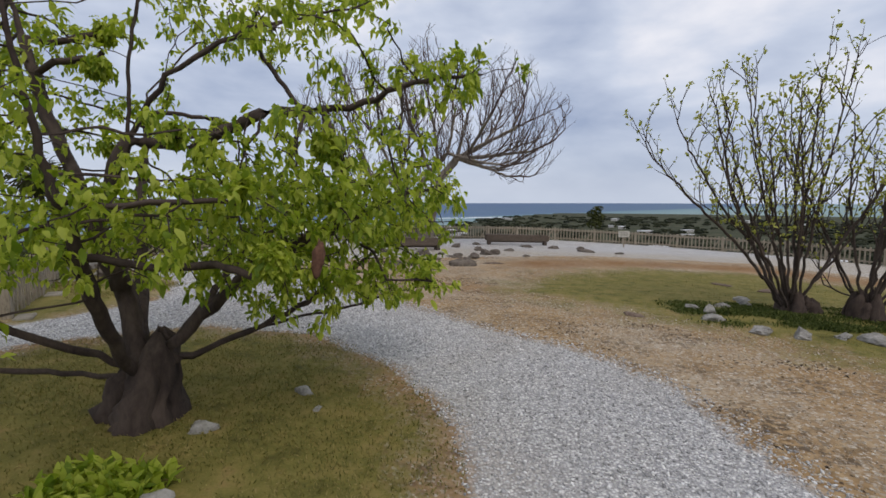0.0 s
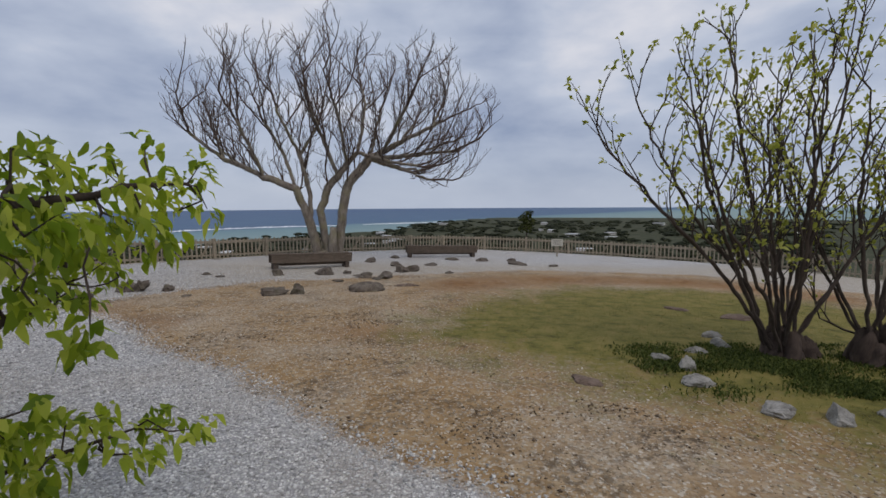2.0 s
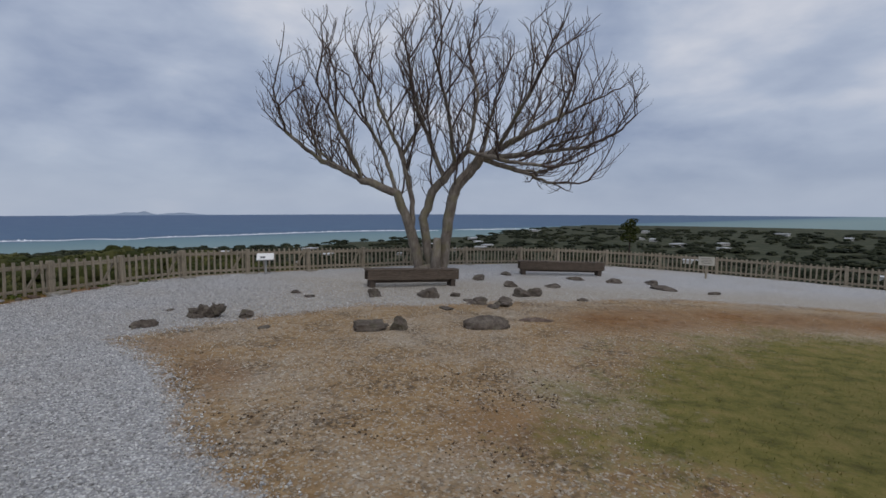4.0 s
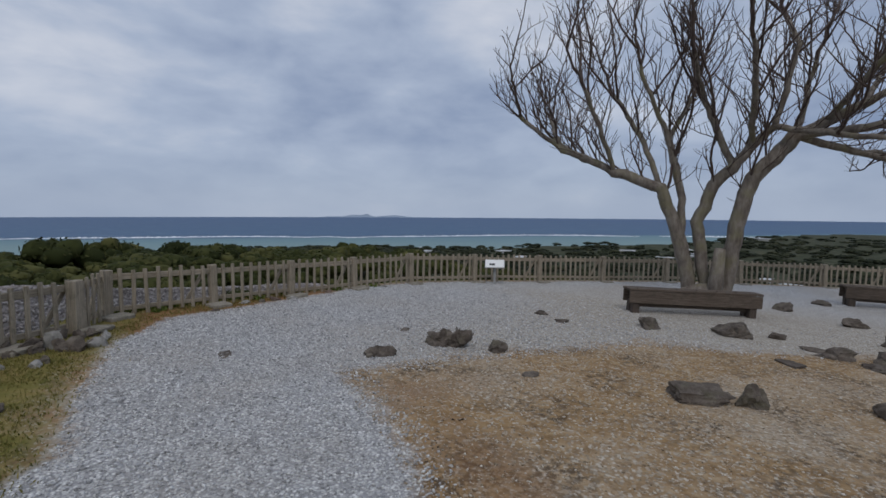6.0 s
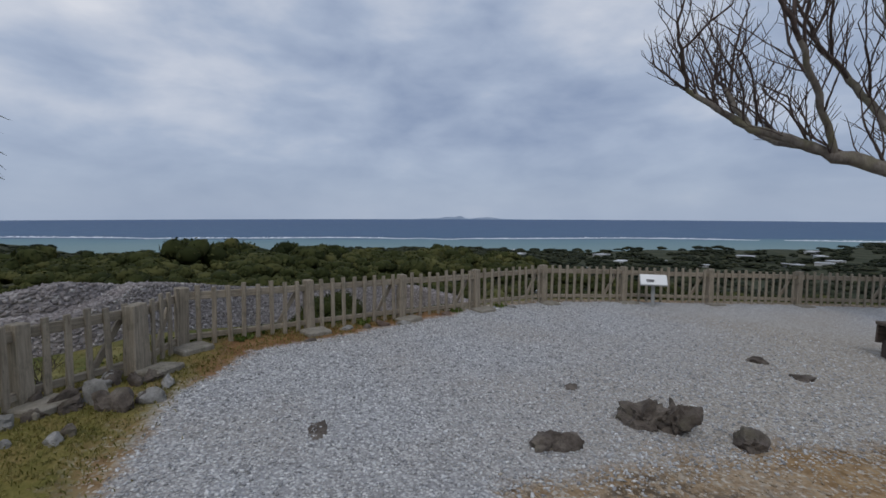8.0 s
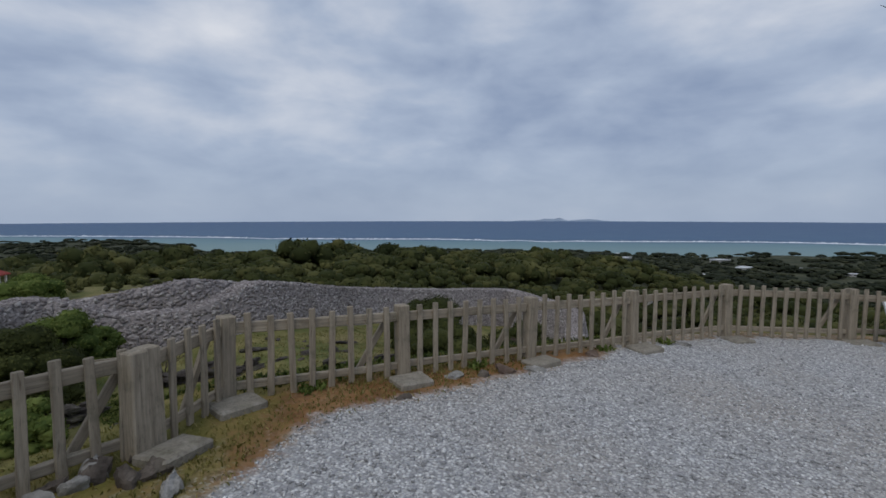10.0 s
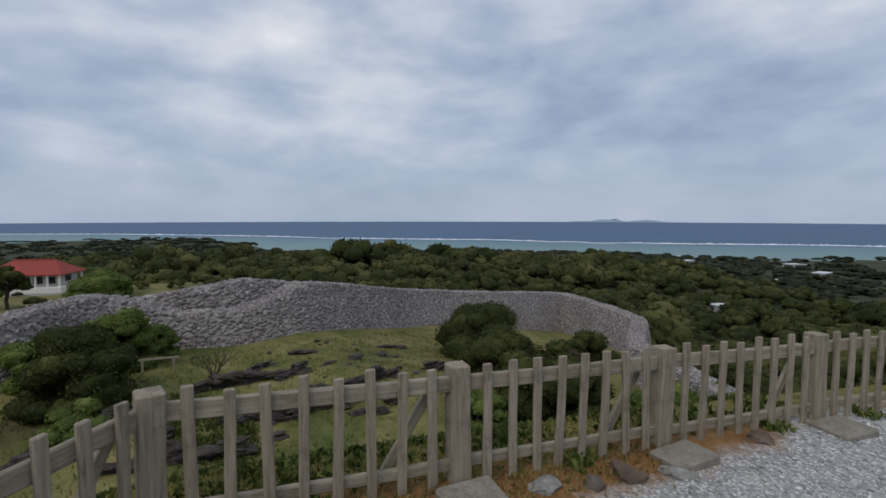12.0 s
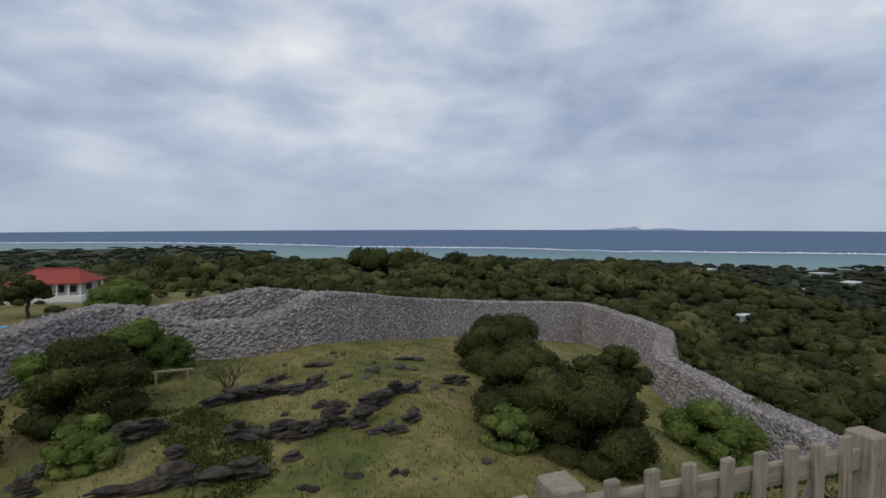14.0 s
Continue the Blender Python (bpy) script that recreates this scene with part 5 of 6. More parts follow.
def build_ledge(x, y, w, d, h, turn, seed):
    """A broken block of bedded limestone: three or four slabs lying one on another."""
    rng = random.Random(seed)
    bm, n = bmesh.new(), 3 if h < 0.7 else 4
    for k in range(n):
        slab = rock_mesh("slab", seed * 5 + k, w * rng.uniform(0.65, 1.0), d * rng.uniform(0.7, 1.0) * (1.0 - 0.1 * k), h / n * 1.5, 0.6)
        shift = Vector((0.12 * w * math.sin(2.1 * k + seed), 0.08 * d * math.cos(1.7 * k + seed), k * h / n))
        for v in slab.verts:
            v.co += shift
        me = bpy.data.meshes.new("slab")
        slab.to_mesh(me)
        slab.free()
        bm.from_mesh(me)
        bpy.data.meshes.remove(me)
    ob = part("rock", bm, DARK_LEDGE, m=pose(x, y, float(land(x, y)) - 0.03, rng.uniform(-7, 7), rng.uniform(-5, 5), turn))
    return tagged(ob, "dark bedded limestone ledge in valley grass", "rock", "limestone ledges in the valley")


for i, (x0, y0, x1, y1, h) in enumerate(LEDGES):
    n = max(1, round(math.hypot(x1 - x0, y1 - y0) / 0.85))
    turn = math.degrees(math.atan2(y1 - y0, x1 - x0))
    for k in range(n):
        s = (k + 0.5) / n
        build_ledge(x0 + (x1 - x0) * s + ledge_rng.uniform(-0.25, 0.25), y0 + (y1 - y0) * s + ledge_rng.uniform(-0.15, 0.15), ledge_rng.uniform(1.2, 1.9) if n > 1 else 1.0,
                    ledge_rng.uniform(0.6, 1.1), h * ledge_rng.uniform(0.45, 0.95), turn + ledge_rng.uniform(-18, 18), 200 + 7 * i + k)
for i, (x, y) in enumerate([(-22.9, 17.3), (-22.7, 17.5), (-22.2, 18.7), (-22.0, 19.0), (-22.9, 15.7), (-22.6, 15.9), (-25.9, 20.2), (-26.3, 20.6), (-31.0, 24.5), (-38.5, 22.0), (-38.2, 22.6), (-36.5, 24.2)]):
    rock(x, y, 0.5, 0.2, 280 + i, DARK_LEDGE, "grey stone breaking through the valley grass", group="loose stones in the valley", rough=0.7)
pebbly = random.Random(8)
for i in range(60):
    x, y = pebbly.uniform(-40, -20), pebbly.uniform(8, 32)
    if y > 8 + (x + 40) * 1.6 + 14:
        continue
    s = pebbly.uniform(0.2, 0.6)
    rock(x, y, s, s * 0.35, 300 + i, [DARK_LEDGE, ROCK][i % 2], "loose grey stone in the valley grass", group="loose stones in the valley", rough=0.6)


# ---- trees of the valley ----
def crown_cards(blobs, per_area, card, seed):
    """Ragged leaf sprays laid over the skin of uneven blobs: rows of centre (3) and radii (3)."""
    rng = np.random.RandomState(seed)
    vs = []
    for b in blobs:
        c, r = np.array(b[:3]), np.array(b[3:])
        n = int(per_area * 4 * math.pi * (r[0] * r[1] + r[0] * r[2] + r[1] * r[2]) / 3)
        d = rng.normal(0, 1, (n, 3))
        d /= np.linalg.norm(d, axis=1)[:, None]
        d = d[d[:, 2] > -0.6]
        n = len(d)
        p = c + d * r * rng.uniform(0.86, 1.1, (n, 1))
        out_ = d / r + rng.normal(0, 0.5, (n, 3)) / r.mean()
        out_ /= np.linalg.norm(out_, axis=1)[:, None]
        u = np.cross(out_, rng.normal(0, 1, (n, 3)))
        u /= np.linalg.norm(u, axis=1)[:, None] + 1e-9
        w = np.cross(out_, u)
        size = card * rng.uniform(0.3, 0.75, (n, 4, 1))
        vs.append(np.stack([p + u * size[:, 0], p + w * size[:, 1] * 0.7 - out_ * card * 0.12, p - u * size[:, 2], p - w * size[:, 3] * 0.7 - out_ * card * 0.12], 1).reshape(-1, 3))
    v = np.concatenate(vs)
    k = np.arange(len(v) // 4)[:, None] * 4
    return v, np.concatenate([k + [0, 1, 2], k + [0, 2, 3]])


def lumpy(bm, blobs, seed):
    for b in blobs:
        made = bmesh.ops.create_icosphere(bm, subdivisions=3, radius=1.0)["verts"]
        for q in made:
            k = 0.84 * (1 + 0.3 * noise.fractal(q.co * 2.2 + Vector((seed, b[0], b[1])), 1, 2, 3))
            q.co = Vector((b[0] + q.co.x * b[3] * k, b[1] + q.co.y * b[4] * k, b[2] + q.co.z * b[5] * k))


def build_valley_tree(x, y, height, radius, material, seed, label, card=0.125, density=72.0, low_part=0.04):
    z = float(land(x, y))
    root = tagged(empty("tree", Matrix.Translation((x, y, z))), label, "tree", "trees in the valley")
    rng = np.random.RandomState(seed)
    low = height * low_part
    blobs = []
    for k in range(int(12 + radius * 4)):
        a, s = rng.uniform(0, 6.28), math.sqrt(rng.rand()) * 0.78
        r = radius * rng.uniform(0.24, 0.42)
        zz = low + (height - low) * (0.14 + 0.74 * (1 - s * s) * rng.rand() ** 0.45)
        blobs.append((radius * s * math.cos(a), radius * s * math.sin(a), min(zz, height - r * 0.6), r, r, r * rng.uniform(0.6, 0.8)))
    if low_part < 0.1:
        for k in range(9):
            a, r = 0.7 * k, radius * rng.uniform(0.26, 0.36)
            blobs.append((radius * 0.66 * math.cos(a), radius * 0.66 * math.sin(a), r * 0.5, r, r, r * 0.7))
    limbs = [[(0, 0, -0.3), (0.05, 0, low), (0.1, 0.1, low + 0.3 * (height - low))]]
    pos, parent = grow(limbs, [(b[0], b[1], b[2]) for b in blobs], 0.35, 50, 0.5, 0.0, 40, seed)
    v, f, wide, rad, tips = skin(pos, parent, 0.05, 2.0, 0.3)
    put_mesh("trunk", fast_mesh("trunk", v, f, True), BARK_DARK, root)
    bm = bmesh.new()
    lumpy(bm, blobs, seed)
    core = part("inner_foliage", bm, material, root, "shaded inner foliage", smooth=True)
    v, f = crown_cards(blobs, density, card, seed)
    put_mesh("crown", fast_mesh("crown", v, f), material, root)
    return root


build_valley_tree(-34.0, 8.8, 4.0, 2.6, LEAF_DARK, 401, "dense dark evergreen tree in the valley")
build_valley_tree(-39.5, 10.6, 3.8, 2.1, LEAF_MID, 402, "olive-green tree behind a dark one")
build_valley_tree(-41.0, 12.6, 2.3, 1.35, LEAF_MID, 403, "light green young tree by the wall")
build_valley_tree(-42.0, 5.6, 2.7, 2.0, LEAF_DARK, 404, "dark bushy tree near the wall")
build_valley_tree(-38.4, 7.0, 3.2, 1.6, LEAF_MID, 412, "olive-green shrub among dark trees")
build_valley_tree(-31.0, 4.4, 3.3, 2.2, LEAF_DARK, 417, "dark bushy tree among rocks")
build_valley_tree(-28.6, 9.3, 1.8, 1.3, LEAF_MID, 405, "light green bush among the rocks", 0.13, 40.0)
build_valley_tree(-35.6, 34.4, 5.2, 3.2, LEAF_DARK, 406, "rounded dark evergreen tree before the wall")
build_valley_tree(-26.4, 28.0, 5.0, 2.7, LEAF_DARK, 407, "dark evergreen tree with layered crown")
build_valley_tree(-22.6, 31.0, 4.6, 1.9, LEAF_DARK, 408, "dark leaning evergreen tree with open crown", low_part=0.4)
build_valley_tree(-21.0, 27.4, 3.4, 3.0, LEAF_DARK, 409, "dark evergreen thicket on the slope")
build_valley_tree(-23.6, 26.6, 4.1, 2.8, LEAF_DARK, 416, "dense dark evergreen bush on the slope")
build_valley_tree(-22.2, 23.9, 1.8, 1.2, LEAF_MID, 410, "pale green bush before dark trees", 0.14, 44.0)
build_valley_tree(-21.4, 38.0, 3.3, 2.7, LEAF_MID, 411, "bright green leafy tree beside the wall", 0.16, 40.0)
build_valley_tree(-65.5, 1.6, 4.4, 2.0, LEAF_DARK, 413, "dark round tree by the building", 0.26, 16.0, 0.12)
build_valley_tree(-70.0, 8.5, 3.0, 3.2, LEAF_MID, 414, "broad olive-green tree by the building", 0.26, 16.0, 0.05)
build_valley_tree(-23.5, 47.5, 4.5, 2.8, LEAF_MID, 415, "yellow-green tree outside the wall", 0.22, 20.0)


def lone_far_tree():
    x, y = 46.4, 149.0
    z = float(land(x, y))
    root = tagged(empty("tree", Matrix.Translation((x, y, z))), "tall ragged dark tree standing on the plain", "tree")
    top = -1.2 - z
    blobs = [(0, 0, top - 1.4, 1.5, 1.5, 1.3), (0.9, 0, top - 0.7, 1.2, 1.2, 0.8), (-1.0, 0.2, top - 2.6, 1.6, 1.5, 1.3), (0.7, 0, top - 3.6, 2.0, 1.8, 1.5), (-0.3, 0, top - 5.6, 2.2, 2.0, 1.8)]
    bm = bmesh.new()
    bmesh.ops.create_cone(bm, segments=7, radius1=0.45, radius2=0.15, depth=top - 0.5, cap_ends=True)
    part("trunk", bm, BARK_DARK, root, m=pose(0, 0, (top - 0.5) / 2))
    v, f = crown_cards(blobs, 5.0, 0.7, 5)
    put_mesh("crown", fast_mesh("crown", v, f), LEAF_DARK, root)


lone_far_tree()


# ---- woodland on the slopes and the plain ----
def build_woods(name, label, spots, material, seed, cards=110, card=0.12):
    """Many crowns in one mesh. spots: rows of x, y, ground, radius, height."""
    rng = np.random.RandomState(seed)
    shapes = []
    ico = bmesh.new()
    bmesh.ops.create_icosphere(ico, subdivisions=2, radius=1.0)
    ico.verts.ensure_lookup_table()
    iv = np.array([v.co for v in ico.verts])
    itri = np.array([[v.index for v in f.verts] for f in ico.faces])
    ico.free()
    for k in range(8):
        blobs = []
        for j in range(10):
            a, s = 2.4 * j + rng.uniform(-0.4, 0.4), 0.68 * math.sqrt((j + 0.5) / 10)
            blobs.append((s * math.cos(a), s * math.sin(a), 0.72 - 0.75 * s * s + rng.uniform(-0.12, 0.12), *(rng.uniform(0.26, 0.42) * np.array([1, 1, 0.7]))))
        total = sum(b[3] ** 2 for b in blobs) * 4 * math.pi * 0.8
        v, f = crown_cards(blobs, cards / total, card, seed + k)
        solid_v = np.concatenate([np.array(b[:3]) + iv * np.array(b[3:]) * 0.9 * (1 + rng.normal(0, 0.11, (len(iv), 1))) for b in blobs])
        solid_f = np.concatenate([itri + len(iv) * j for j in range(len(blobs))])
        shapes.append((np.concatenate([v, solid_v]), np.concatenate([f, solid_f + len(v)])))
    vs, fs, count = [], [], 0
    for x, y, z, r, h in spots:
        v, f = shapes[rng.randint(8)]
        a = rng.uniform(0, 6.28)
        c, s = math.cos(a), math.sin(a)
        w = np.stack([x + r * (v[:, 0] * c - v[:, 1] * s), y + r * (v[:, 0] * s + v[:, 1] * c), z + h * v[:, 2] - 0.05 * h], 1)
        vs.append(w)
        fs.append(f + count)
        count += len(w)
    tagged(put_mesh(name, fast_mesh(name, np.concatenate(vs), np.concatenate(fs)), material), label, "woodland", kind="stuff")


def polar(th, r):
    a = np.radians(th)
    return -7.4 - r * np.sin(a), 11.5 + r * np.cos(a)


wrng = np.random.RandomState(77)
near_spots, far_spots = [], []
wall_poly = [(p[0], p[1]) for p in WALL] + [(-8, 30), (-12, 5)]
tries = 0
while len(near_spots) < 1150 and tries < 16000:
    tries += 1
    th, r = wrng.uniform(-20, 112), 38 + 260 * wrng.rand() ** 1.7
    x, y = polar(th, r)
    x, y = float(x), float(y)
    if (th > 76 and r < 88 and wrng.rand() < 0.93) or (th > 68 and r < 60):
        continue
    if float(poly_distance(PLAZA, np.array([x]), np.array([y]))[0]) < 6:
        continue
    if th < 30 and r < 60 and wrng.rand() < 0.4:
        continue
    rad_ = wrng.uniform(3.0, 8.2) * (1 + r / 600) if th < 76 or r > 95 else wrng.uniform(1.2, 2.2)
    if r < 85:
        rad_ *= 0.55
    if float(poly_distance(wall_poly, np.array([x]), np.array([y]))[0]) < rad_ + 2.0:
        continue
    if near_spots:
        others = np.array(near_spots)
        if np.any(np.hypot(others[:, 0] - x, others[:, 1] - y) < 0.72 * (others[:, 3] + rad_)):
            continue
    near_spots.append((x, y, float(land(x, y)), rad_, rad_ * wrng.uniform(0.7, 1.25)))
tries = 0
while len(far_spots) < 2300 and tries < 30000:
    tries += 1
    th, r = wrng.uniform(-48, 112), 290 + 1200 * wrng.rand() ** 1.2
    x, y = polar(th, r)
    z = float(land(x, y))
    if z < -59.3:
        continue
    if th < 42 and wrng.rand() < 0.12:
        continue
    rad_ = wrng.uniform(4, 9) * (1 + r / 1500)
    far_spots.append((float(x), float(y), z, rad_, wrng.uniform(4.0, 7.5)))
edge_spots = [q for q in near_spots if math.hypot(q[0] + 7.4, q[1] - 11.5) < 95]
build_woods("woodland", "dark green trees beyond the castle wall", edge_spots, LEAF_FOREST, 40, 1500, 0.085)
build_woods("woodland", "dense dark green woodland on the slopes", [q for q in near_spots if q not in edge_spots], LEAF_FOREST, 50, 560, 0.12)
build_woods("woodland", "distant dark woods on the coastal plain", far_spots, LEAF_FAR, 60, 40, 0.25)
# bushes on the steep bank just outside the fence
bank = []
for i in range(len(FENCE) - 1):
    a, b = Vector(FENCE[i]), Vector(FENCE[i + 1])
    d = (b - a).normalized()
    for k in range(7):
        p = a + (b - a) * wrng.rand() + Vector((-d.y, d.x)) * wrng.uniform(2.6, 7.0)
        if p.x < -6.5 and p.y < 17.5:
            continue
        z = float(land(p.x, p.y))
        bank.append((p.x, p.y, z, wrng.uniform(0.7, 1.3), min(wrng.uniform(0.9, 1.6), max(0.3, -0.25 - z))))
build_woods("thicket", "low dark bushes on the bank outside the fence", bank, LEAF_DARK, 70, 420, 0.13)


# ---- buildings ----
def build_red_house(x, y, turn):
    z = -6.6
    root = tagged(empty("house", pose(x, y, z, 0, 0, turn) @ Matrix.Scale(0.6, 4)), "low white building with a red tiled hipped roof", "house")
    white = paint_material("white_wall_paint", (0.72, 0.70, 0.66), 0.8, 0.2)
    red = Nodes("red_roof_tiles")
    w = red.where("object", (1, 1, 1))
    rows = red.noise(red.where("object", (9, 0.5, 0.5)), 3.0, 2.0)
    mat = red.done(red.mix(red.span(red.noise(w, 1.2, 5.0), 0.4, 0.7, 0.0, 0.5), red.mix(red.span(rows, 0.4, 0.6), (0.36, 0.07, 0.055), (0.26, 0.05, 0.042)), (0.20, 0.06, 0.05)), 0.8, 0.2)
    dark = paint_material("dark_window_glass", (0.03, 0.035, 0.04), 0.2, 0.1)
    # wall behind the columns: the veranda's shade is put into this grey
    grey = paint_material("plaster_with_painted_shade", (0.42, 0.40, 0.37), 0.8, 0.3)
    part("wall", board(11.0, 6.5, 2.4, 0.03), grey, root, m=pose(0, 0, 1.2))
    bm = bmesh.new()
    e = [bm.verts.new(p) for p in ((-6.6, -4.4, 0), (6.6, -4.4, 0), (6.6, 4.4, 0), (-6.6, 4.4, 0), (-3.6, 0, 2.5), (3.6, 0, 2.5), (-6.6, -4.4, -0.18), (6.6, -4.4, -0.18), (6.6, 4.4, -0.18), (-6.6, 4.4, -0.18))]
    for f in ((0, 1, 5, 4), (1, 2, 5), (2, 3, 4, 5), (3, 0, 4), (6, 9, 8, 7), (0, 6, 7, 1), (1, 7, 8, 2), (2, 8, 9, 3), (3, 9, 6, 0)):
        bm.faces.new([e[i] for i in f])
    roof = part("roof", bm, mat, root, "red tiles", m=pose(0, 0, 2.45))
    part("ridge", board(7.4, 0.35, 0.22, 0.05), mat, roof, m=pose(0, 0, 2.53))
    for s in (-1, 1):
        for k in range(7):
            part("column", board(0.3, 0.3, 2.35, 0.02), white, root, m=pose(-6 + 2 * k, s * 3.9, 1.17))
        for k in range(5):
            win = part("window", board(1.6, 0.08, 1.5, 0.01), dark, root, m=pose(-4.2 + 2.1 * k, s * 3.26, 1.35))
            part("frame", board(1.4, 0.05, 0.08, 0.005), white, win, m=pose(0, s * 0.03, 0.64))
    for s in (-1, 1):
        part("window", board(0.08, 2.0, 1.2, 0.01), dark, root, m=pose(s * 5.52, 0, 1.35))
    part("plinth", board(13, 9, 1.2, 0.05), white, root, m=pose(0, 0, -0.58))
    part("footing", board(12.6, 8.6, 2.2, 0.05), white, root, m=pose(0, 0, -1.6))


build_red_house(-78.8, 2.2, 68)

tent = tagged(part("tarpaulin", board(3.4, 2.4, 0.35, 0.1, 0.05, 3, 3), paint_material("blue_sheet", (0.06, 0.28, 0.55), 0.6, 0.2), m=pose(-54.5, 2.0, float(land(-54.5, 2.0)) + 0.85)), "low bright blue sheet stretched over poles", "tarpaulin")
for sx in (-1.5, 1.5):
    for sy in (-1.0, 1.0):
        part("pole", board(0.08, 0.08, 1.0, 0.01), WOOD_Z, tent, m=pose(sx, sy, -0.55))


def build_far_houses():
    white, grey = paint_material("pale_far_wall", (0.5, 0.49, 0.47), 0.8, 0.2), paint_material("far_roof_sheet", (0.58, 0.59, 0.60), 0.7, 0.2)
    dark = paint_material("far_window_glass", (0.05, 0.055, 0.06), 0.3, 0.1)
    rng = random.Random(15)
    first = None
    for k in range(44):
        if k < 7:
            th, r = [(26.5, 175), (17.5, 265), (88.0, 330), (96, 345), (20.0, 420), (13.5, 270), (10.5, 240)][k]
        else:
            th, r = rng.uniform(-46, 33), rng.uniform(330, 1350)
        x, y = polar(th, r)
        z = float(land(x, y))
        if z < -59:
            continue
        if first is None:
            first = tagged(empty("distant_building"), "low pale building on the coastal plain", "building", "buildings on the plain")
            part("wall", board(14, 7, 3.2, 0.05), white, first, m=pose(0, 0, 1.6))
            part("roof", board(15, 8, 0.5, 0.1), grey, first, m=pose(0, 0, 3.4))
            for j in range(4):
                part("window", board(1.6, 0.1, 1.2, 0.02), dark, first, m=pose(-5 + 3.3 * j, -3.52, 1.8))
            ob = first
        else:
            ob = copy_thing(first, Matrix.Identity(4))
        s = rng.uniform(0.5, 0.85) * (1 + r / 900) * (0.7 if k < 7 else 1)
        ob.matrix_basis = pose(float(x), float(y), z, 0, 0, rng.uniform(0, 180)) @ Matrix.Diagonal((s, s, s * 0.9, 1))


build_far_houses()


# ---- loose gravel, weeds and grass: what nobody could count ----
def scatter_stones(name, label, count, inside, lo, hi, material, seed):
    rng = np.random.RandomState(seed)
    xs, ys = [], []
    while sum(len(a) for a in xs) < count:
        x, y = rng.uniform(-8.5, 8.0, 60000), rng.uniform(1.2, 18.0, 60000)
        keep = inside(x, y, rng)
        xs.append(x[keep])
        ys.append(y[keep])
    x, y = np.concatenate(xs)[:count], np.concatenate(ys)[:count]
    z = land(x, y)
    s = lo + (hi - lo) * rng.rand(count) ** 2.5
    octa = np.array([(1, 0, 0), (-1, 0, 0), (0, 1, 0), (0, -1, 0), (0, 0, 1), (0, 0, -1)], float)
    tri = np.array([(0, 2, 4), (2, 1, 4), (1, 3, 4), (3, 0, 4), (2, 0, 5), (1, 2, 5), (3, 1, 5), (0, 3, 5)])
    v = octa[None] * (1 + rng.normal(0, 0.22, (count, 6, 1))) * np.stack([s, s * rng.uniform(0.5, 1, count), s * rng.uniform(0.3, 0.6, count)], 1)[:, None] * 0.5
    a, b = rng.uniform(0, 6.28, count), rng.normal(0, 0.4, count)
    c, s_ = np.cos(a)[:, None], np.sin(a)[:, None]
    cb, sb = np.cos(b)[:, None], np.sin(b)[:, None]
    vx, vz = v[..., 0] * cb - v[..., 2] * sb, v[..., 0] * sb + v[..., 2] * cb
    w = np.stack([vx * c - v[..., 1] * s_ + x[:, None], vx * s_ + v[..., 1] * c + y[:, None], vz + z[:, None] + 0.1 * s[:, None]], -1)
    f = (np.arange(count)[:, None, None] * 6 + tri).reshape(-1, 3)
    tagged(put_mesh(name, fast_mesh(name, w.reshape(-1, 3), f), material), label, "gravel", kind="stuff")


def pebble_material(name, stops):
    m = Nodes(name)
    c = m.ramp(m.geo.outputs["Random Per Island"], stops)
    return m.done(m.mix(m.span(m.noise(m.where(), 60.0, 3.0), 0.4, 0.7, 0, 0.3), c, tuple(0.5 * k for k in stops[1][1])), 0.9, 0.2)


GREY_STONES = pebble_material("grey_crushed_stone", [(0.0, (0.22, 0.22, 0.22)), (0.4, (0.43, 0.43, 0.432)), (0.75, (0.59, 0.59, 0.588)), (1.0, (0.82, 0.815, 0.80))])
TAN_STONES = pebble_material("tan_crushed_stone", [(0.0, (0.20, 0.15, 0.10)), (0.4, (0.37, 0.29, 0.20)), (0.75, (0.49, 0.42, 0.33)), (1.0, (0.68, 0.65, 0.58))])


def near_walk(x, y):
    d = np.full(x.shape, 1e9)
    for ax, ay in ((0.8, 2.6), (1.0, 5.0), (-0.2, 6.5), (-1.6, 8.0), (-3.0, 9.0), (-4.5, 10.0), (-6.0, 11.3)):
        d = np.minimum(d, np.hypot(x - ax, y - ay))
    return d


def on_gravel(x, y, rng):
    ok = (poly_distance(ISLAND, x, y) > -0.05 - 0.25 * rng.rand(len(x))) & (poly_distance(TREE_BED, x, y) > -0.1) & (poly_distance(VERGE, x, y) > 0) & (poly_distance(PLAZA, x, y) < -0.1)
    return ok & (rng.rand(len(x)) < np.clip(1.4 - near_walk(x, y) / 5.5, 0.05, 1))


def on_earth(x, y, rng):
    ok = (poly_distance(ISLAND, x, y) < 0.1) & (poly_distance(LAWN, x, y) > -0.5)
    return ok & (rng.rand(len(x)) < np.clip(1.2 - near_walk(x, y) / 6.5, 0.03, 1))


scatter_stones("gravel", "loose grey crushed-stone gravel", 90000, on_gravel, 0.014, 0.042, GREY_STONES, 1)
scatter_stones("gravel", "tan gravel strewn over bare earth", 30000, on_earth, 0.008, 0.034, TAN_STONES, 2)


def crumbled(x, y, rng):
    ok = (poly_distance(ISLAND, x, y) < -0.1) & (poly_distance(LAWN, x, y) > 0.3) & (y < 11)
    return ok & (waves(x, y, 1.3, 19) + 0.5 * waves(x, y, 0.4, 23) > 0.35 + rng.normal(0, 0.2, len(x)))


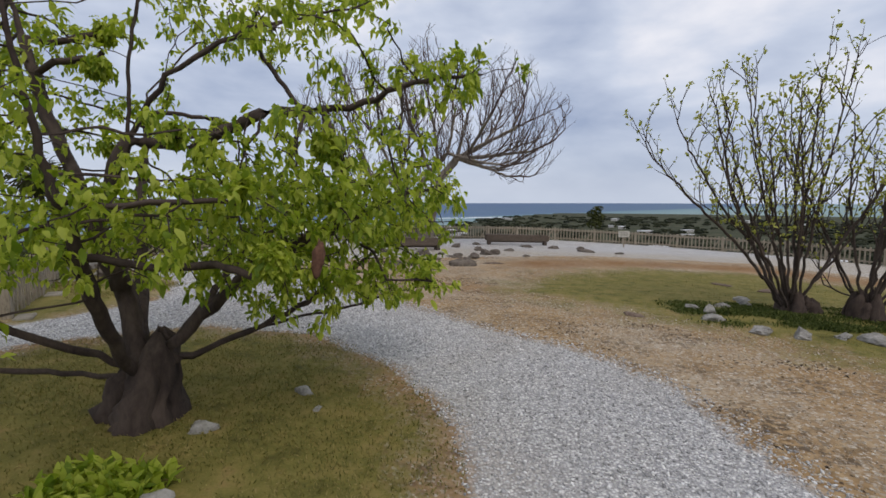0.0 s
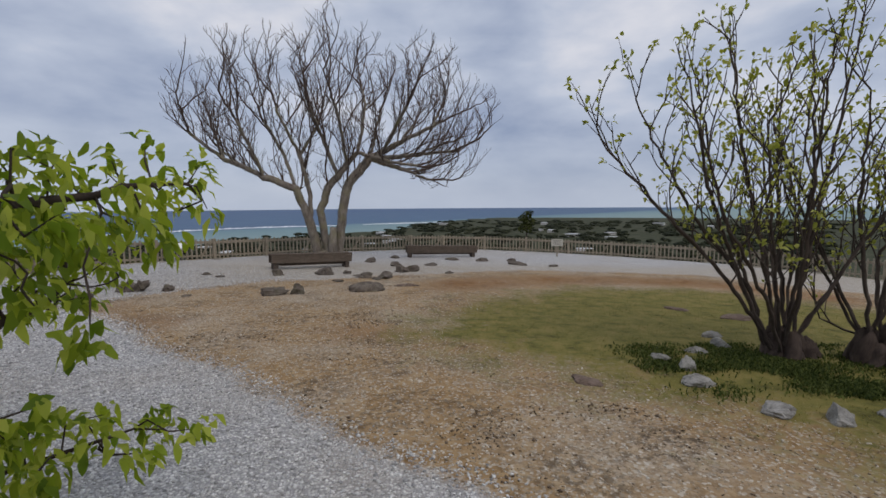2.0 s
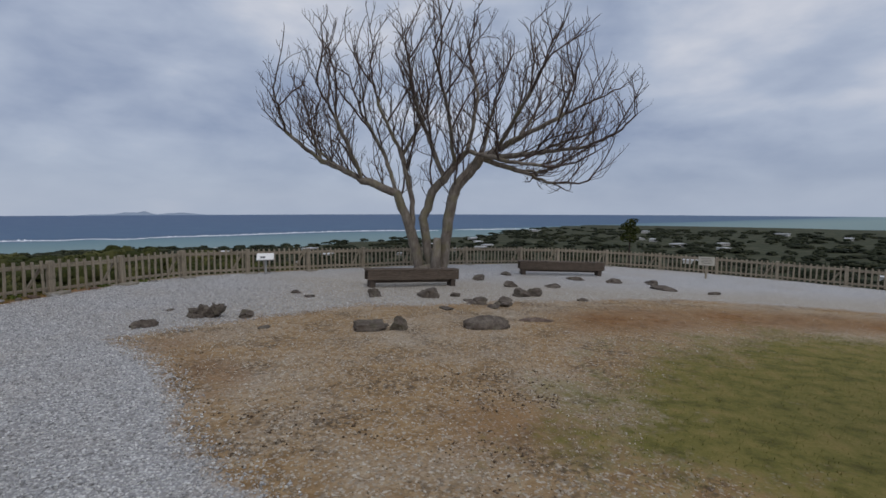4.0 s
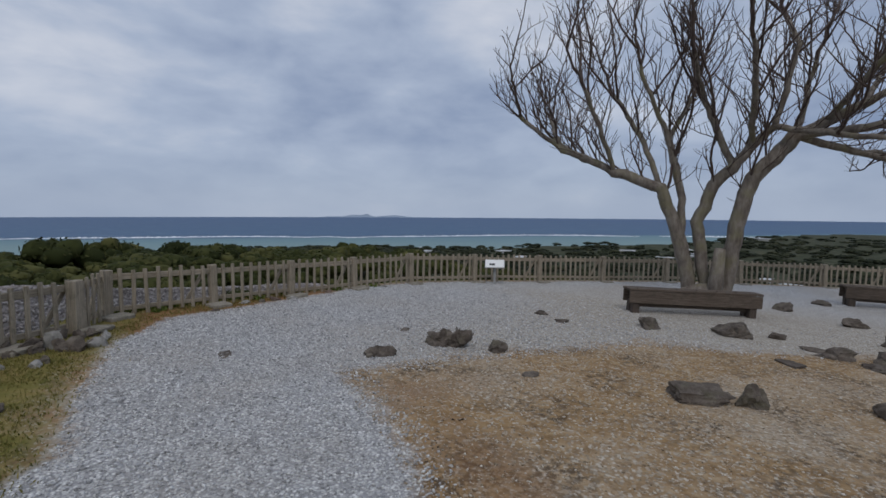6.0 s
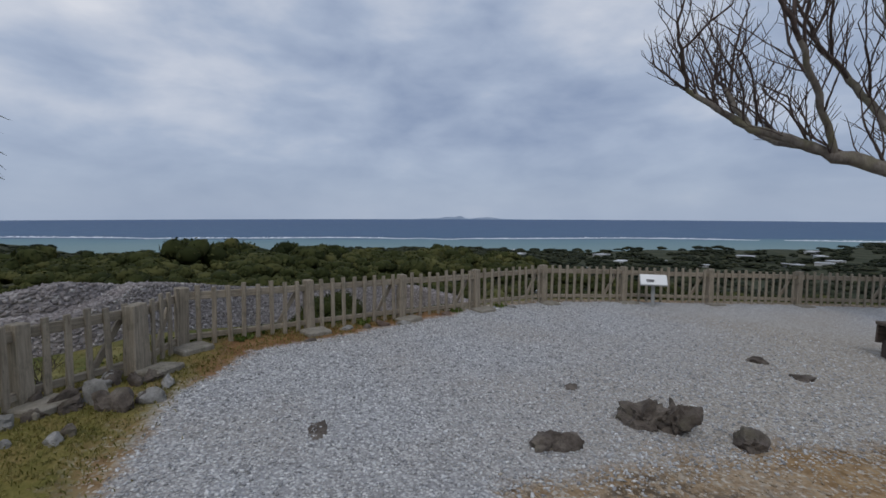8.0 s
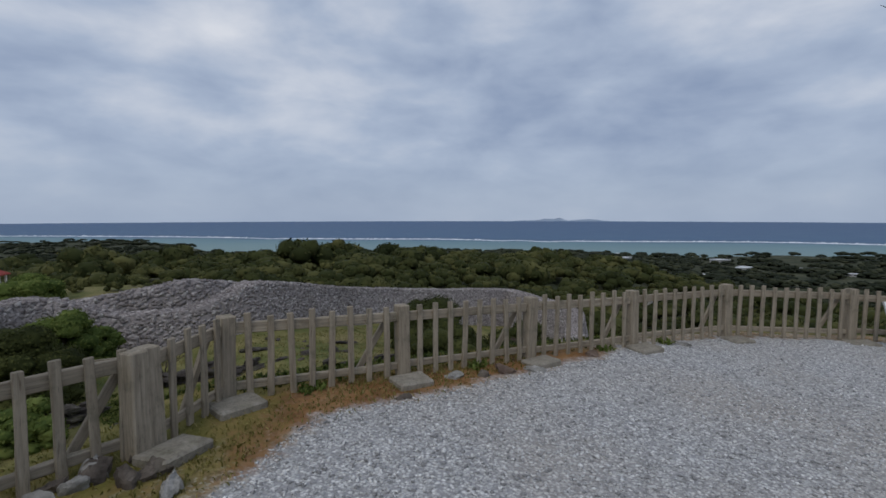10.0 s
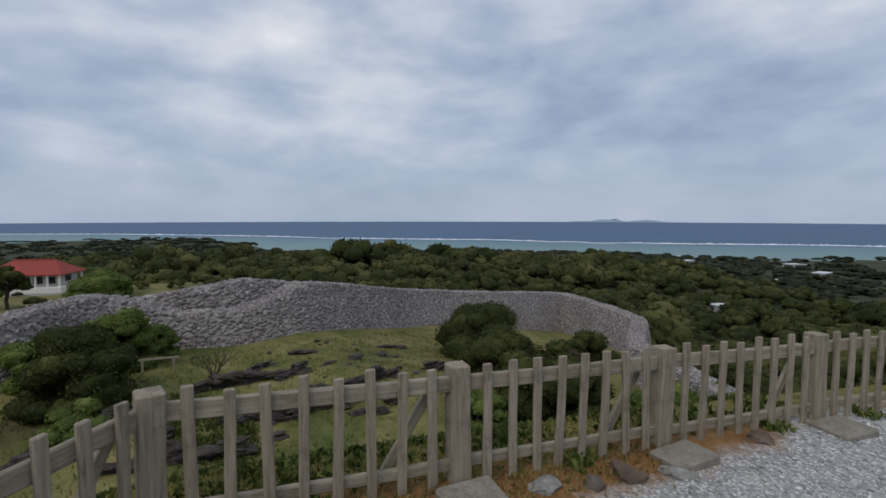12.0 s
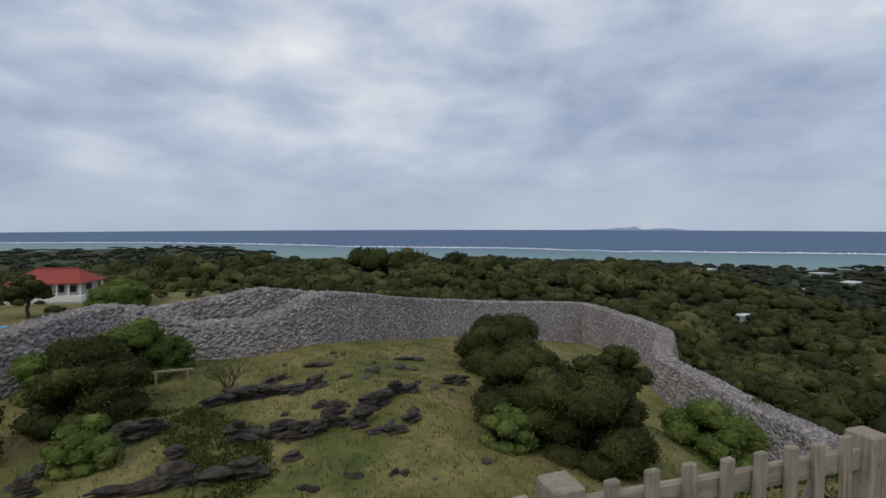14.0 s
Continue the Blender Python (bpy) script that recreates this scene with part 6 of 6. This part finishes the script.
DARK_CRUMBS = pebble_material("dark_soil_crumbs", [(0.0, (0.05, 0.036, 0.025)), (0.4, (0.10, 0.07, 0.048)), (0.75, (0.16, 0.115, 0.078)), (1.0, (0.26, 0.2, 0.135))])
scatter_stones("soil_crumbs", "dark crumbs of soil and dead leaves on bare earth", 4500, crumbled, 0.012, 0.045, DARK_CRUMBS, 3)


def blades(name, label, category, count, poly, height, width, material, seed, soft_edge=0.1, bunch=0.0):
    rng = np.random.RandomState(seed)
    p = np.array(poly, float)
    lo, hi = p.min(0), p.max(0)
    xs, ys = [], []
    while sum(len(a) for a in xs) < count:
        x, y = rng.uniform(lo[0], hi[0], 40000), rng.uniform(lo[1], hi[1], 40000)
        keep = (poly_distance(poly, x, y) < soft_edge * rng.randn(len(x))) & (waves(x, y, 0.8, seed) > bunch + rng.normal(0, 0.35, len(x)))
        xs.append(x[keep])
        ys.append(y[keep])
    x, y = np.concatenate(xs)[:count], np.concatenate(ys)[:count]
    places = np.stack([x, y, land(x, y) - 0.004], 1)
    v, f = leaf_cards(places, np.tile([0.0, 0.0, 1.0], (count, 1)), height, width, seed, 0.0, 0.45)
    tagged(put_mesh(name, fast_mesh(name, v, f), material), label, category, kind="stuff")


def ring(cx, cy, rx, ry, n=14):
    return [(cx + rx * math.cos(6.2832 * k / n), cy + ry * math.sin(6.2832 * k / n)) for k in range(n)]


blades("grass", "short dry mossy grass round the leafy tree", "grass", 26000, [(0.1, 1.0), (0.12, 2.56), (0.05, 3.4), (-0.6, 4.6), (-1.67, 5.6), (-3.2, 5.8), (-4.4, 5.0), (-4.6, 1.0)], 0.035, 0.007, DRY_GRASS, 71, bunch=-0.3)
blades("grass", "short dry grass along the western fence", "grass", 16000, [(-4.9, 8.6), (-5.3, 8.8), (-6.3, 9.5), (-7.4, 10.4), (-8.2, 11.5), (-7.9, 13.9), (-8.6, 14.6), (-9.6, 11.6), (-7.6, 8.6), (-5.6, 7.0)], 0.04, 0.009, DRY_GRASS, 72, bunch=-0.3)
blades("weeds", "green weeds growing round the shrub", "weeds", 17000, ring(5.7, 7.45, 2.1, 1.05), 0.06, 0.016, WEED, 73, 0.3, bunch=0.4)
blades("grass", "thin yellow-green grass on the lawn", "grass", 20000, LAWN, 0.03, 0.006, DRY_GRASS, 74, bunch=-0.4)
blades("weeds", "green weeds on the bank outside the fence", "weeds", 4500, [(-8.9, 11.4), (-8.55, 12.6), (-8.25, 14.0), (-7.9, 15.4), (-8.9, 16.0), (-10.0, 14.0), (-10.4, 12.0), (-9.6, 10.6)], 0.07, 0.03, WEED, 75, bunch=0.1)
blades("weeds", "fresh leafy sprouts at the foot of the tree", "weeds", 420, ring(-1.95, 2.45, 0.34, 0.24), 0.13, 0.045, LEAF_SPRING, 76, bunch=-2.0)
for i, (x, y, w) in enumerate([(-1.25, 3.9, 0.22), (-1.75, 3.2, 0.24), (-1.6, 2.35, 0.26), (-1.05, 3.6, 0.12), (-2.9, 2.6, 0.2), (-2.6, 2.4, 0.16)]):
    rock(x, y, w, w * 0.35, 160 + i, PALE_ROCK, "pale stone in the grass beneath the tree", group="stones beneath the tree", rough=0.35)


def build_lane():
    """A pale lane between the far wall and the building."""
    line = np.array([(-66.0, 9.0), (-67.0, 8.2), (-69.5, 7.2), (-72.5, 8.0), (-80.0, 11.0)])
    pts = np.concatenate([a[None] + (b - a)[None] * np.linspace(0, 1, 8, endpoint=False)[:, None] for a, b in zip(line[:-1], line[1:])])
    tan = np.gradient(pts, axis=0)
    tan /= np.linalg.norm(tan, axis=1)[:, None]
    nor = np.stack([-tan[:, 1], tan[:, 0]], 1)
    rows = [pts + nor * o for o in (-1.6, -0.6, 0.6, 1.6)]
    v = np.concatenate([np.stack([q[:, 0], q[:, 1], land(q[:, 0], q[:, 1]) + 0.1], 1) for q in rows])
    n = len(pts)
    f = [(k * n + i, k * n + i + 1, (k + 1) * n + i + 1, (k + 1) * n + i) for k in range(3) for i in range(n - 1)]
    tagged(put_mesh("road", mesh_from("road", v, f, True), SLAB), "pale paved lane near the red-roofed building", "road", kind="structure")


build_lane()

blades("grass", "rough grass tufts on the valley floor", "grass", 24000, [(-41, 9), (-40, 24), (-47, 34), (-44, 50), (-34, 48), (-24, 38), (-14, 24), (-13, 12), (-20, 5), (-32, 3)], 0.2, 0.035, MEADOW_GRASS, 77, bunch=-0.1)
blades("weeds", "bright green weeds in the hollow of the valley", "weeds", 7000, [(-34, 11), (-33, 13.5), (-28, 15.5), (-24, 15.0), (-23, 12.5), (-28, 12)], 0.16, 0.07, WEED, 78, bunch=-0.1)
for i in (5, 6, 7, 8):
    a_, b_ = Vector(FENCE[i]), Vector(FENCE[i + 1])
    q = a_ + (b_ - a_) * (0.3 + 0.12 * (i % 4)) + Vector((0.05, 0.0))
    blades("weeds", "small green weeds at the foot of the fence", "weeds", 70, ring(q.x, q.y, 0.09, 0.11), 0.07, 0.026, LEAF_MID, 90 + 4 * i, 0.03, bunch=-2.0)


def build_bare_bush(x, y):
    z = float(land(x, y))
    root = tagged(empty("bush", Matrix.Translation((x, y, z))), "thin leafless bush on the valley rocks", "bush")
    rng = np.random.RandomState(12)
    limbs = [[(0, 0, -0.1), (0.35 * math.cos(a), 0.35 * math.sin(a), 0.6), (1.1 * math.cos(a), 1.1 * math.sin(a), 1.1 + 0.4 * rng.rand())] for a in np.arange(0, 6.28, 0.7)]
    pos, parent = ramify(limbs, [(0.2, 0.7, 40, 0.05, 0.12), (0.15, 0.3, 40, 0.03, 0.1)], lambda p: p[2] > 0.1, 12, 0.15)
    v, f, wide, rad, tips = skin(pos, parent, 0.008, 2.2, 0.05)
    put_mesh("stem", fast_mesh("stem", v, f, True), BARK_SHRUB, root, label="bare brown twigs")


build_bare_bush(-34.6, 14.9)


def build_low_rail(x, y, turn):
    root = tagged(empty("wooden_rail", pose(x, y, float(land(x, y)), 0, 0, turn)), "low weathered wooden rail across the valley path", "rail")
    for sx in (-0.8, 0.8):
        part("post", board(0.12, 0.12, 1.0, 0.01), WOOD_Z, root, m=pose(sx, 0, 0.3))
    part("rail", board(2.2, 0.1, 0.12, 0.01), WOOD_X, root, m=pose(0, 0, 0.74))


build_low_rail(-37.6, 12.4, 75)
